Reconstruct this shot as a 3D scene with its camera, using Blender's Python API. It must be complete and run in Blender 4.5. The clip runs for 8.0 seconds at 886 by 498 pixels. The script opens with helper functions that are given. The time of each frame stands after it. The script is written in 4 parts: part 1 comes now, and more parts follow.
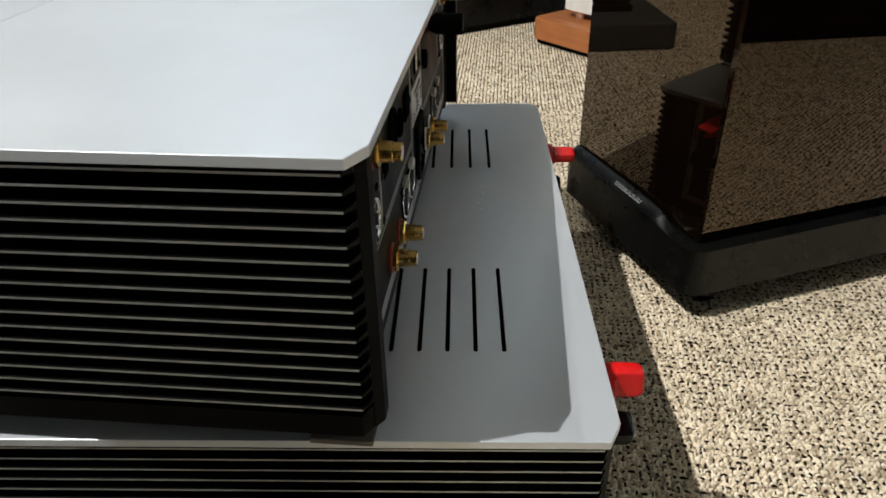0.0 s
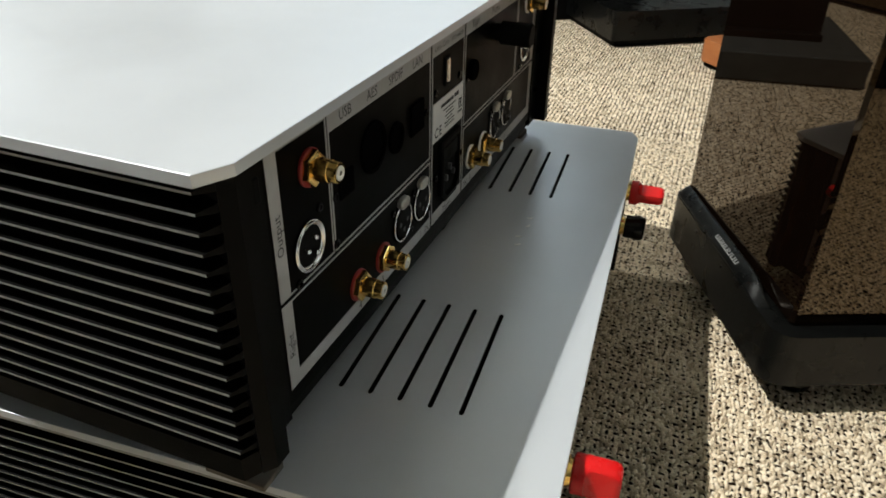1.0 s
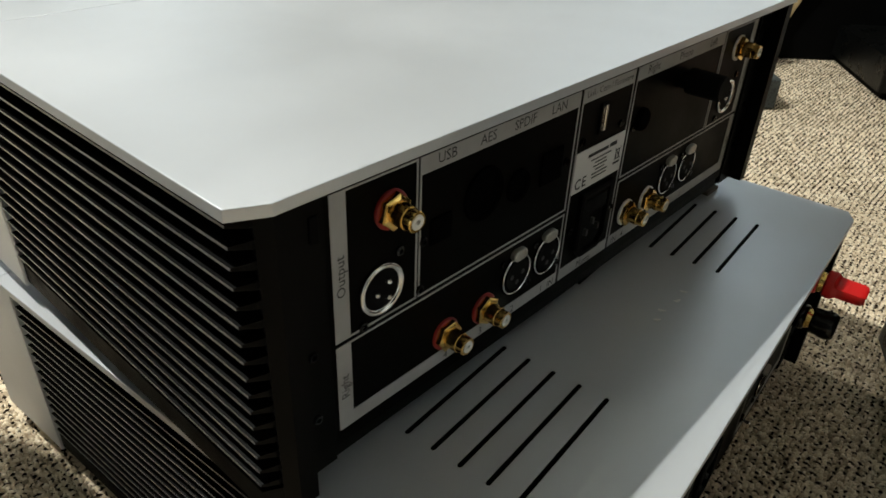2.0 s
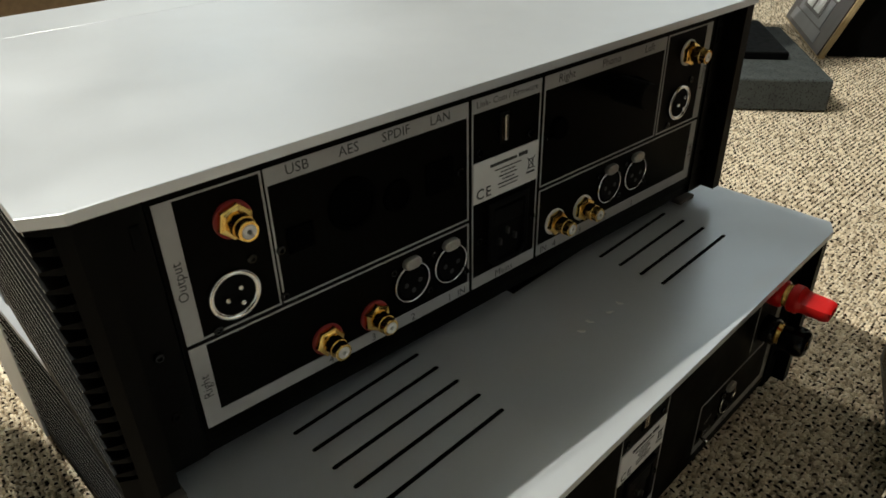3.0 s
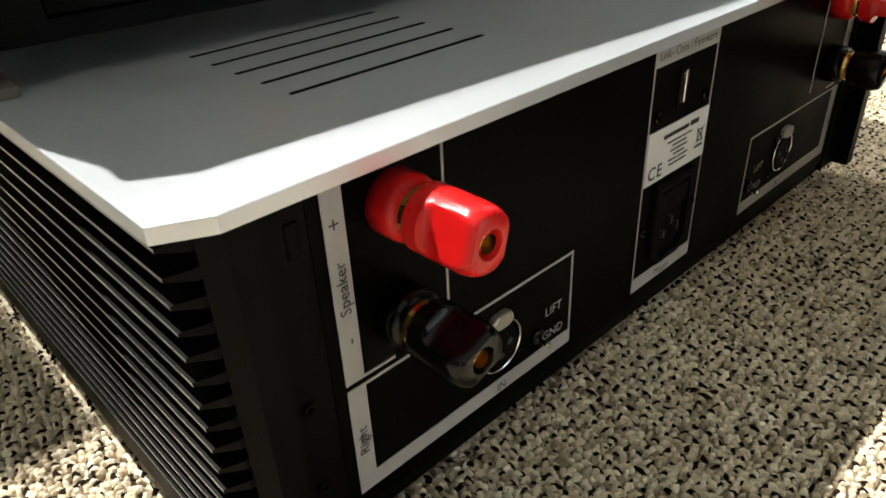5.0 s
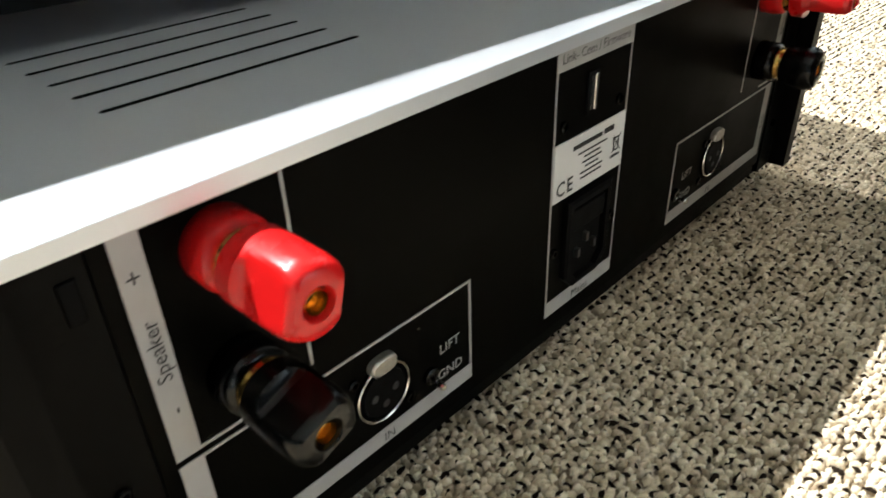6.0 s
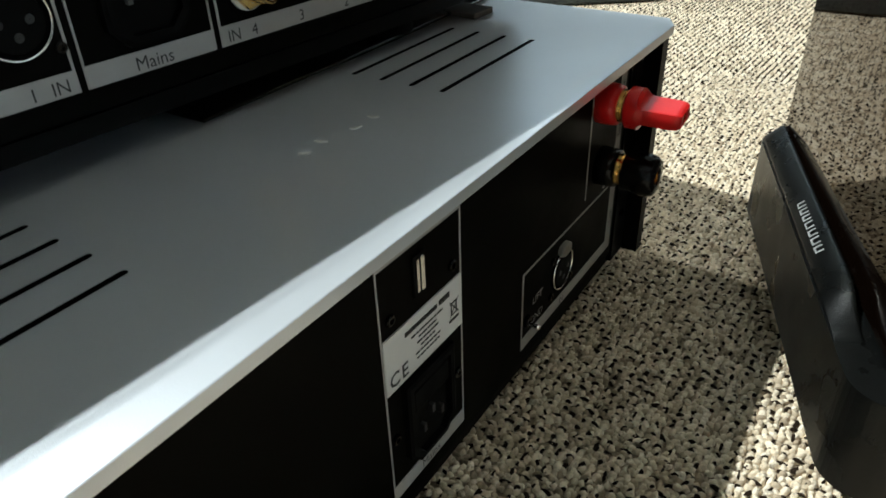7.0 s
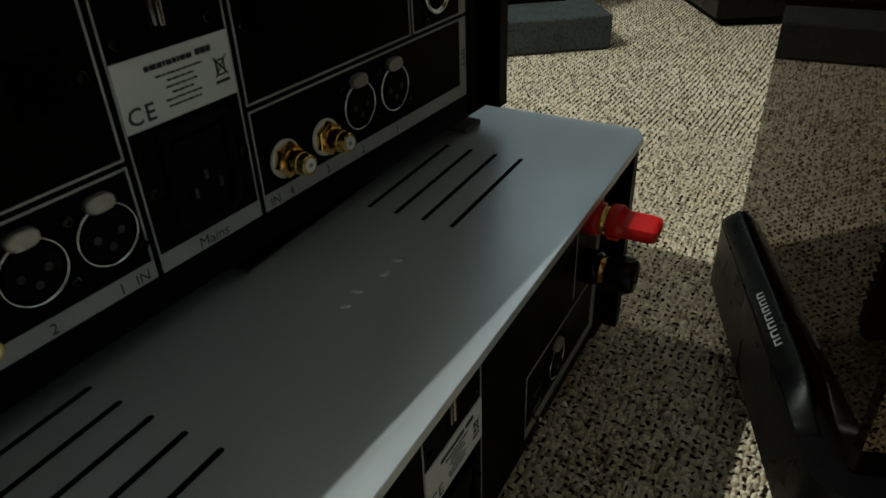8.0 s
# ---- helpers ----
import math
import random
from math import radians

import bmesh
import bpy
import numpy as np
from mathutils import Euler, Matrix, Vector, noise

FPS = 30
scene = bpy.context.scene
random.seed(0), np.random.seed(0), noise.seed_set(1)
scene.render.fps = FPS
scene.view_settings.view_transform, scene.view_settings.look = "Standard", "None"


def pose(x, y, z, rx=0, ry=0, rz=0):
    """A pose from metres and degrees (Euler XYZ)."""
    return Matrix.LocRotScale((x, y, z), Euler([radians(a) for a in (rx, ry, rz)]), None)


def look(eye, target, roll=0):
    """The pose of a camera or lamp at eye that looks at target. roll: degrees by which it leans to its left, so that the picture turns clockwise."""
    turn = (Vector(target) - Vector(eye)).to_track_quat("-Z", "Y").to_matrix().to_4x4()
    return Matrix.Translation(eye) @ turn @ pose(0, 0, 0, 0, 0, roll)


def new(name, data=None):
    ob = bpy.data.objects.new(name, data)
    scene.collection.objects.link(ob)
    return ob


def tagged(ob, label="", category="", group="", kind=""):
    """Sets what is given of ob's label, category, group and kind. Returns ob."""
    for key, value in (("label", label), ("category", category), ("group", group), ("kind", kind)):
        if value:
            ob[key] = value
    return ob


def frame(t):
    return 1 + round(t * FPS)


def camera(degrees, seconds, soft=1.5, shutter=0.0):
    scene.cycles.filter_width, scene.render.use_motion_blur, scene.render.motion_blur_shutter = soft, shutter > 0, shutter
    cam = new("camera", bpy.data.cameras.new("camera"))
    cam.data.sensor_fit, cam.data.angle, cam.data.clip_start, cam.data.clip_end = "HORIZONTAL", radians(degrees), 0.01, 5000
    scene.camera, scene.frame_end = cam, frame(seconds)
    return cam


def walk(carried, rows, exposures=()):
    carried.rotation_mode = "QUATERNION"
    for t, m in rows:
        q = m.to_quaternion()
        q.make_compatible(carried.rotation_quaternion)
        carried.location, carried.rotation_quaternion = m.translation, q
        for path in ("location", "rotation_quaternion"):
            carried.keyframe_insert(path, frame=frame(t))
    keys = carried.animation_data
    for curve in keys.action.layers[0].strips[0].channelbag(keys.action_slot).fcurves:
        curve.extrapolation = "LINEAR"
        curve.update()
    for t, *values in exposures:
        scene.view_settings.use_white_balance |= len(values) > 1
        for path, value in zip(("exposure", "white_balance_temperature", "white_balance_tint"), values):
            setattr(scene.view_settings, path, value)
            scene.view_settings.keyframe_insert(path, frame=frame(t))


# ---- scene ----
cam = camera(63.5, 8.0, soft=1.6, shutter=0.2)
PATH = [
    (0, (-0.073, -0.218, 0.382), (-0.121, 1.486, -0.663), -0.9),
    (0.5, (-0.031, -0.185, 0.362), (-0.305, 1.504, -0.674), -0.5),
    (1, (0.01, -0.157, 0.374), (-0.491, 1.473, -0.671), 1.0),
    (1.5, (0.022, -0.142, 0.385), (-0.791, 1.359, -0.658), -0.1),
    (1.7, (0.023, -0.127, 0.378), (-0.886, 1.316, -0.666), 1.4),
    (2.8, (0.104, -0.053, 0.391), (-1.098, 1.15, -0.661), -0.8),
    (3, (0.11, -0.045, 0.386), (-1.11, 1.148, -0.658), -1.4),
    (3.5, (0.114, -0.027, 0.357), (-1.11, 1.157, -0.691), -1.3),
    (4, (0.112, -0.025, 0.321), (-1.111, 1.162, -0.725), -1.1),
    (4.5, (0.126, -0.028, 0.254), (-1.136, 1.148, -0.757), -3.0),
    (4.7, (0.121, -0.032, 0.225), (-1.144, 1.135, -0.793), -2.8),
    (5.8, (0.119, -0.006, 0.195), (-1.1, 1.18, -0.858), -2.4),
    (6, (0.116, 0.011, 0.201), (-1.068, 1.229, -0.856), -2.2),
    (6.5, (0.111, 0.038, 0.222), (-0.971, 1.34, -0.845), -2.1),
    (7, (0.099, 0.069, 0.241), (-0.844, 1.471, -0.83), -2.0),
    (7.5, (0.092, 0.068, 0.268), (-0.787, 1.518, -0.792), -2.8),
    (8, (0.084, 0.052, 0.304), (-0.762, 1.523, -0.755), -2.3),
]
# exposure follows the phone's own metering
EXPOSURES = [(0.0, 0.2, 6100, 11), (0.5, 0.27, 6150, 10), (1.0, 0.4, 6200, 9), (1.5, 0.15, 6300, 8), (3.0, -0.05, 6500, 7), (3.5, 0.05, 6750, 7), (4.0, 0.92, 6500, 8), (4.5, 1.08, 6350, 8),
             (6.0, 1.6, 5950, 9), (6.5, 0.95, 5650, 4), (7.0, 0.68, 5700, 3), (7.5, 0.08, 5850, 2), (8.0, -0.85, 6000, -2)]
walk(cam, [(t, look(eye, target, roll)) for t, eye, target, roll in PATH], EXPOSURES)

# ---------------------------------------------------------------- light
world = bpy.data.worlds.new("room_dark")
world.use_nodes = True
world.node_tree.nodes["Background"].inputs[0].default_value = (0.9, 0.85, 0.8, 1)
world.node_tree.nodes["Background"].inputs[1].default_value = 0.02
scene.world = world


def spot(name, eye, target, watts, cone, colour, radius=0.03, blend=0.5):
    lamp = bpy.data.lights.new(name, "SPOT")
    lamp.energy, lamp.spot_size, lamp.spot_blend = watts, radians(cone), blend
    lamp.color, lamp.shadow_soft_size = colour, radius
    ob = new(name, lamp)
    ob.matrix_world = look(eye, target)
    return ob


WARM, COOL = (1.0, 0.975, 0.89), (0.75, 0.89, 1.0)
# the spotlight that lights the equipment and its weaker neighbours in the row
spot("downlight_key", (-0.99, -0.22, 1.82), (0.0, 0.35, 0.0), 160, 100, WARM, 0.008)
spot("downlight_second", (-0.99, 0.36, 1.82), (0.0, 0.6, 0.0), 32, 100, WARM, 0.012)
# unseen lamps, added to brighten the north wall that the silver plates reflect
spot("wall_fill_west", (-1.0, 2.5, 2.40), (-1.0, 3.4, 1.6), 110, 120, COOL, 0.05)
spot("wall_fill_east", (0.9, 2.5, 2.40), (0.9, 3.4, 1.6), 180, 120, COOL, 0.05)
# unseen fill lamps, added only to raise the light bounced round the room
spot("bounce_fill_side", (2.1, -1.2, 2.40), (2.3, -1.4, 0.0), 1000, 70, COOL, 0.05)
spot("bounce_fill_east", (2.2, 1.0, 2.40), (2.5, 1.0, 0.0), 800, 60, COOL, 0.05)
spot("bounce_fill_front", (-2.2, 1.6, 2.40), (-2.3, 1.8, 0.0), 600, 70, COOL, 0.05)

# ---------------------------------------------------------------- materials


def node(nt, kind, **values):
    n = nt.nodes.new(kind)
    for key, value in values.items():
        n.inputs[key.replace("_", " ")].default_value = value
    return n


def surface(name, colour, rough=0.5, metal=0.0, second=None, scale=40.0, amount=0.5, bump=0.0, bump_scale=None,
            coat=0.0, ior=1.5, rough_var=0.08, speck=None, speck_scale=200.0, speck_cut=0.62, aniso=None):
    """A painted, plastic or metal surface: two scales of colour change, uneven gloss and fine relief."""
    m = bpy.data.materials.new(name)
    m.use_nodes = True
    nt = m.node_tree
    b = nt.nodes["Principled BSDF"]
    b.inputs["Metallic"].default_value = metal
    b.inputs["IOR"].default_value = ior
    b.inputs["Coat Weight"].default_value = coat
    b.inputs["Coat Roughness"].default_value = 0.03
    co = nt.nodes.new("ShaderNodeTexCoord")
    mp = nt.nodes.new("ShaderNodeMapping")
    if aniso:
        mp.inputs["Scale"].default_value = aniso
    nt.links.new(co.outputs["Object"], mp.inputs["Vector"])
    big = node(nt, "ShaderNodeTexNoise", Scale=scale, Detail=5.0, Roughness=0.6)
    nt.links.new(mp.outputs[0], big.inputs["Vector"])
    mix = nt.nodes.new("ShaderNodeMix")
    mix.data_type = "RGBA"
    mix.inputs[6].default_value = (*colour, 1)
    mix.inputs[7].default_value = (*(second or [c * 0.8 for c in colour]), 1)
    ramp = nt.nodes.new("ShaderNodeMapRange")
    ramp.inputs[1].default_value, ramp.inputs[2].default_value = 0.35, 0.65
    ramp.inputs[4].default_value = amount
    nt.links.new(big.outputs[0], ramp.inputs[0])
    nt.links.new(ramp.outputs[0], mix.inputs[0])
    out = mix.outputs[2]
    fine = node(nt, "ShaderNodeTexNoise", Scale=speck_scale, Detail=3.0)
    nt.links.new(mp.outputs[0], fine.inputs["Vector"])
    if speck:
        cut = nt.nodes.new("ShaderNodeMapRange")
        cut.inputs[1].default_value, cut.inputs[2].default_value = speck_cut, speck_cut + 0.05
        nt.links.new(fine.outputs[0], cut.inputs[0])
        mix2 = nt.nodes.new("ShaderNodeMix")
        mix2.data_type = "RGBA"
        mix2.inputs[7].default_value = (*speck, 1)
        nt.links.new(cut.outputs[0], mix2.inputs[0])
        nt.links.new(out, mix2.inputs[6])
        out = mix2.outputs[2]
    nt.links.new(out, b.inputs["Base Color"])
    rr = nt.nodes.new("ShaderNodeMapRange")
    rr.inputs[1].default_value, rr.inputs[2].default_value = 0.3, 0.7
    rr.inputs[3].default_value, rr.inputs[4].default_value = max(rough - rough_var, 0.01), min(rough + rough_var, 1)
    nt.links.new(big.outputs[0], rr.inputs[0])
    nt.links.new(rr.outputs[0], b.inputs["Roughness"])
    if bump:
        grain = node(nt, "ShaderNodeTexNoise", Scale=bump_scale or speck_scale, Detail=2.0)
        nt.links.new(mp.outputs[0], grain.inputs["Vector"])
        bn = nt.nodes.new("ShaderNodeBump")
        bn.inputs["Strength"].default_value = bump
        bn.inputs["Distance"].default_value = 0.0005
        nt.links.new(grain.outputs[0], bn.inputs["Height"])
        nt.links.new(bn.outputs[0], b.inputs["Normal"])
    return m


def yarn(name, strength):
    """Cream berber yarn: every loop takes its own tone, with darker fibres twisted in."""
    m = bpy.data.materials.new(name)
    m.use_nodes = True
    nt = m.node_tree
    b = nt.nodes["Principled BSDF"]
    b.inputs["Roughness"].default_value = 0.95
    b.inputs["Specular IOR Level"].default_value = 0.1
    geo = nt.nodes.new("ShaderNodeNewGeometry")
    ramp = nt.nodes.new("ShaderNodeValToRGB")
    e = ramp.color_ramp.elements
    e[0].position, e[0].color = 0.0, (0.40, 0.315, 0.215, 1)
    e[1].position, e[1].color = 1.0, (0.91, 0.80, 0.625, 1)
    for p, c in ((0.2, (0.68, 0.56, 0.40)), (0.7, (0.87, 0.745, 0.56))):
        el = ramp.color_ramp.elements.new(p)
        el.color = (*c, 1)
    nt.links.new(geo.outputs["Random Per Island"], ramp.inputs[0])
    co = nt.nodes.new("ShaderNodeTexCoord")
    # dark fibres
    twist = node(nt, "ShaderNodeTexNoise", Scale=250.0, Detail=4.0, Roughness=0.65)
    nt.links.new(co.outputs["Object"], twist.inputs["Vector"])
    cut = nt.nodes.new("ShaderNodeMapRange")
    cut.inputs[1].default_value, cut.inputs[2].default_value, cut.inputs[4].default_value = 0.575, 0.64, strength
    nt.links.new(twist.outputs[0], cut.inputs[0])
    dark = nt.nodes.new("ShaderNodeMix")
    dark.data_type = "RGBA"
    dark.inputs[7].default_value = (0.030, 0.022, 0.015, 1)
    nt.links.new(cut.outputs[0], dark.inputs[0])
    nt.links.new(ramp.outputs[0], dark.inputs[6])
    wide = node(nt, "ShaderNodeTexNoise", Scale=7.0, Detail=3.0)
    nt.links.new(co.outputs["Object"], wide.inputs["Vector"])
    mr = nt.nodes.new("ShaderNodeMapRange")
    mr.inputs[1].default_value, mr.inputs[2].default_value = 0.3, 0.7
    mr.inputs[3].default_value, mr.inputs[4].default_value = 0.88, 1.0
    nt.links.new(wide.outputs[0], mr.inputs[0])
    mul = nt.nodes.new("ShaderNodeMix")
    mul.data_type, mul.blend_type = "RGBA", "MULTIPLY"
    mul.inputs[0].default_value = 1.0
    nt.links.new(dark.outputs[2], mul.inputs[6])
    nt.links.new(mr.outputs[0], mul.inputs[7])
    fibre = node(nt, "ShaderNodeTexNoise", Scale=800.0, Detail=2.0)
    nt.links.new(co.outputs["Object"], fibre.inputs["Vector"])
    bn = nt.nodes.new("ShaderNodeBump")
    bn.inputs["Strength"].default_value, bn.inputs["Distance"].default_value = 0.8, 0.0008
    nt.links.new(fibre.outputs[0], bn.inputs["Height"])
    nt.links.new(bn.outputs[0], b.inputs["Normal"])
    nt.links.new(mul.outputs[2], b.inputs["Base Color"])
    return m


SILVER = surface("bead_blasted_aluminium", (0.615, 0.634, 0.665), 0.36, 0.50, (0.57, 0.588, 0.618), 9, 0.5, 0.08, 2500)
BLACK_ANO = surface("black_anodised_aluminium", (0.0020, 0.0019, 0.0017), 0.45, 0.0, (0.0032, 0.0030, 0.0026), 60, 0.6, 0.12, 2200, ior=1.13)
EDGE = surface("milled_fin_edge", (0.36, 0.365, 0.365), 0.35, 0.6, (0.28, 0.285, 0.285), 90, 0.7)
PANEL = surface("black_panel_lacquer", (0.0016, 0.0015, 0.0011), 0.40, 0.0, (0.0022, 0.0020, 0.0015), 30, 0.6, 0.06, 2600, ior=1.095)
PRINT = surface("silver_grey_print", (0.36, 0.35, 0.34), 0.45, 0.0, (0.31, 0.30, 0.29), 80, 0.5)
LABEL = surface("pale_grey_label", (0.62, 0.61, 0.59), 0.5, 0.0, (0.57, 0.56, 0.54), 50, 0.5)
INK = surface("black_ink", (0.02, 0.02, 0.02), 0.6)
INK_GREY = surface("dark_grey_ink", (0.014, 0.014, 0.014), 0.6)
GOLD = surface("gold_plate", (0.83, 0.56, 0.18), 0.17, 1.0, (0.78, 0.49, 0.14), 300, 0.5)
CHROME = surface("bright_nickel", (0.80, 0.79, 0.76), 0.2, 1.0, (0.72, 0.71, 0.69), 200, 0.5)
# pin metal coloured dark, for the shade inside the mains inlet
PIN = surface("dull_shaded_pin", (0.10, 0.10, 0.095), 0.4, 0.8)
TAB = surface("brushed_nickel_tab", (0.45, 0.43, 0.38), 0.40, 0.75, (0.34, 0.32, 0.28), 500, 0.7)
RED = surface("glossy_red_plastic", (0.56, 0.008, 0.008), 0.3, 0.0, (0.48, 0.006, 0.006), 60, 0.5, coat=0.08, ior=1.36)
RED_MATT = surface("red_washer_plastic", (0.24, 0.008, 0.008), 0.45)
BLACK_GLOSS = surface("glossy_black_plastic", (0.002, 0.002, 0.002), 0.2, 0.0, (0.003, 0.003, 0.003), 60, 0.5, coat=0.03, ior=1.3)
BLACK_MATT = surface("matt_black_plastic", (0.0018, 0.0018, 0.0018), 0.65, 0.0, (0.0028, 0.0028, 0.0028), 90, 0.5, ior=1.15)
# deeper black than the panel: shade within the sockets put into the colour
RECESS = surface("unlit_black_recess", (0.0012, 0.0012, 0.0012), 0.9, 0.0, (0.0016, 0.0016, 0.0016), 90, 0.5, ior=1.05)
WHITE_PL = surface("white_plastic", (0.78, 0.76, 0.72), 0.4)
LACQUER = surface("piano_lacquer_dark_brown", (0.0030, 0.0014, 0.0008), 0.02, 0.0, (0.004, 0.002, 0.0011), 5, 0.6, ior=1.66, rough_var=0.008)
LACQUER.node_tree.nodes["Principled BSDF"].inputs["Specular Tint"].default_value = (1.0, 0.76, 0.50, 1)
PLINTH = surface("satin_black_powder_coat", (0.0025, 0.0027, 0.0025), 0.30, 0.0, (0.0035, 0.0037, 0.0035), 30, 0.6, 0.3, 1500, ior=1.32,
                 speck=(0.016, 0.017, 0.016), speck_scale=900, speck_cut=0.70)
GRANITE = surface("grey_speckled_stone", (0.052, 0.060, 0.058), 0.8, 0.0, (0.036, 0.042, 0.041), 35, 0.8, 0.8, 500,
                  speck=(0.012, 0.013, 0.013), speck_scale=330, speck_cut=0.56)
WOOD = surface("orange_stained_wood", (0.42, 0.15, 0.045), 0.4, 0.0, (0.33, 0.105, 0.03), 14, 0.8, 0.15, 300, coat=0.2, aniso=(1, 8, 8))
BADGE = surface("dim_grey_badge_print", (0.24, 0.24, 0.235), 0.5, 0.0, (0.17, 0.17, 0.167), 300, 0.8)
PALE_WOOD = surface("pale_oak_edge", (0.50, 0.38, 0.20), 0.5, 0.0, (0.38, 0.27, 0.13), 40, 0.8, aniso=(8, 8, 1))
DARK_WOOD = surface("dark_brown_wood", (0.16, 0.10, 0.045), 0.45, 0.0, (0.11, 0.066, 0.03), 20, 0.8, 0.1, 200, aniso=(1, 6, 6))
BEIGE = surface("beige_fabric", (0.42, 0.36, 0.27), 0.9, 0.0, (0.34, 0.28, 0.2), 60, 0.7, 0.5, 900)
WALL = surface("taupe_wall_paint", (0.40, 0.395, 0.38), 0.85, 0.0, (0.37, 0.365, 0.35), 3, 0.6, 0.2, 120)
CEIL = surface("white_ceiling_paint", (0.72, 0.70, 0.66), 0.9, 0.0, (0.68, 0.66, 0.62), 3, 0.6, 0.2, 120)
BACKING = surface("brown_carpet_backing", (0.36, 0.285, 0.195), 0.95, 0.0, (0.22, 0.17, 0.115), 250, 0.9, 0.6, 700)
YARN = yarn("cream_loop_yarn", 0.45)
YARN_FAR = yarn("cream_loop_yarn_far", 0.6)
DARK_FLECK = surface("dark_brown_fleck", (0.022, 0.015, 0.010), 0.95, 0.0, (0.012, 0.008, 0.005), 300, 0.8, 0.5, 900, ior=1.1)
CARPET = surface("cream_carpet_far", (0.52, 0.45, 0.345), 0.95, 0.0, (0.44, 0.375, 0.285), 12, 0.7, 0.5, 400,
                 speck=(0.05, 0.038, 0.026), speck_scale=230, speck_cut=0.60)
PIC_GREY = surface("printed_grey", (0.16, 0.16, 0.17), 0.35, 0.0, (0.24, 0.24, 0.25), 25, 0.8)
PIC_DARK = surface("printed_dark", (0.04, 0.035, 0.035), 0.35, 0.0, (0.07, 0.05, 0.045), 30, 0.8)
PIC_WHITE = surface("printed_white", (0.75, 0.75, 0.75), 0.35)
PAD = surface("grey_brown_felt", (0.10, 0.085, 0.07), 0.9, 0.0, (0.13, 0.11, 0.09), 120, 0.8)
SHEET = surface("black_card_cover", (0.010, 0.009, 0.009), 0.07, 0.0, (0.018, 0.017, 0.016), 20, 0.6)
DUST = surface("dust_flake", (0.85, 0.85, 0.83), 0.8)

# ---------------------------------------------------------------- mesh helpers


def part(name, bm, material, parent=None, label="", m=None, smooth=False):
    """Links a bmesh as one mesh object, under a thing or under a part."""
    bmesh.ops.recalc_face_normals(bm, faces=bm.faces)
    me = bpy.data.meshes.new(name)
    bm.to_mesh(me)
    bm.free()
    me.materials.append(material)
    if smooth:
        for p in me.polygons:
            p.use_smooth = True
    ob = new(name, me)
    if parent:
        ob.parent = parent
    if m is not None:
        ob.matrix_basis = m
    return tagged(ob, label)


def thing(name, m, label, category, group=""):
    ob = new(name)
    ob.empty_display_size = 0.05
    ob.matrix_basis = m
    return tagged(ob, label, category, group)


def box(bm, x0, x1, y0, y1, z0, z1, bevel=0.0, seg=2):
    verts = [bm.verts.new((x, y, z)) for x in (x0, x1) for y in (y0, y1) for z in (z0, z1)]
    f = [bm.faces.new([verts[i] for i in q]) for q in ((0, 1, 3, 2), (4, 6, 7, 5), (0, 4, 5, 1), (2, 3, 7, 6), (0, 2, 6, 4), (1, 5, 7, 3))]
    if bevel:
        edges = list({e for q in f for e in q.edges})
        bmesh.ops.bevel(bm, geom=edges, offset=bevel, segments=seg, affect="EDGES", profile=0.5)
    return bm


def boxed(*a, **k):
    return box(bmesh.new(), *a, **k)


def prism(bm, pts, z0, z1, bevel=0.0):
    """An upright prism over a plan outline."""
    lo = [bm.verts.new((x, y, z0)) for x, y in pts]
    hi = [bm.verts.new((x, y, z1)) for x, y in pts]
    n = len(pts)
    faces = [bm.faces.new(lo[::-1]), bm.faces.new(hi)]
    for i in range(n):
        faces.append(bm.faces.new((lo[i], lo[(i + 1) % n], hi[(i + 1) % n], hi[i])))
    if bevel:
        bmesh.ops.bevel(bm, geom=list({e for q in faces for e in q.edges}), offset=bevel, segments=2, affect="EDGES", profile=0.5)
    return bm


def lathe(bm, profile, seg=28, y=0.0, z=0.0, angle=0.0):
    """Revolves (x, r) pairs about an axis along x through y, z."""
    rings = []
    for x, r in profile:
        if r < 1e-6:
            rings.append([bm.verts.new((x, y, z))])
        else:
            rings.append([bm.verts.new((x, y + r * math.cos(angle + math.tau * i / seg), z + r * math.sin(angle + math.tau * i / seg))) for i in range(seg)])
    for a, b in zip(rings, rings[1:]):
        for i in range(seg):
            j = (i + 1) % seg
            if len(a) == 1 and len(b) == 1:
                continue
            if len(a) == 1:
                bm.faces.new((a[0], b[j], b[i]))
            elif len(b) == 1:
                bm.faces.new((a[i], a[j], b[0]))
            else:
                bm.faces.new((a[i], a[j], b[j], b[i]))
    return bm


def lathed(profile, **k):
    return lathe(bmesh.new(), profile, **k)


def words(name, text, size, y, z, parent, material, x=-0.0105, upright=False, bold=0.0):
    """Printed lettering on a face that looks along +x; upright: reads from bottom to top."""
    cu = bpy.data.curves.new(name, "FONT")
    cu.body, cu.size, cu.align_x, cu.align_y = text, size, "CENTER", "CENTER"
    cu.resolution_u, cu.offset = 2, bold
    tmp = new("lettering", cu)
    me = bpy.data.meshes.new_from_object(tmp.evaluated_get(bpy.context.evaluated_depsgraph_get()))
    bpy.data.objects.remove(tmp)
    bpy.data.curves.remove(cu)
    me.name = name
    me.materials.clear()
    me.materials.append(material)
    ob = new(name, me)
    ob.parent = parent
    right, up = (Vector((0, 0, 1)), Vector((0, -1, 0))) if upright else (Vector((0, 1, 0)), Vector((0, 0, 1)))
    r = Matrix((right, up, Vector((1, 0, 0)))).transposed().to_4x4()
    ob.matrix_basis = Matrix.Translation((x, y, z)) @ r
    return ob

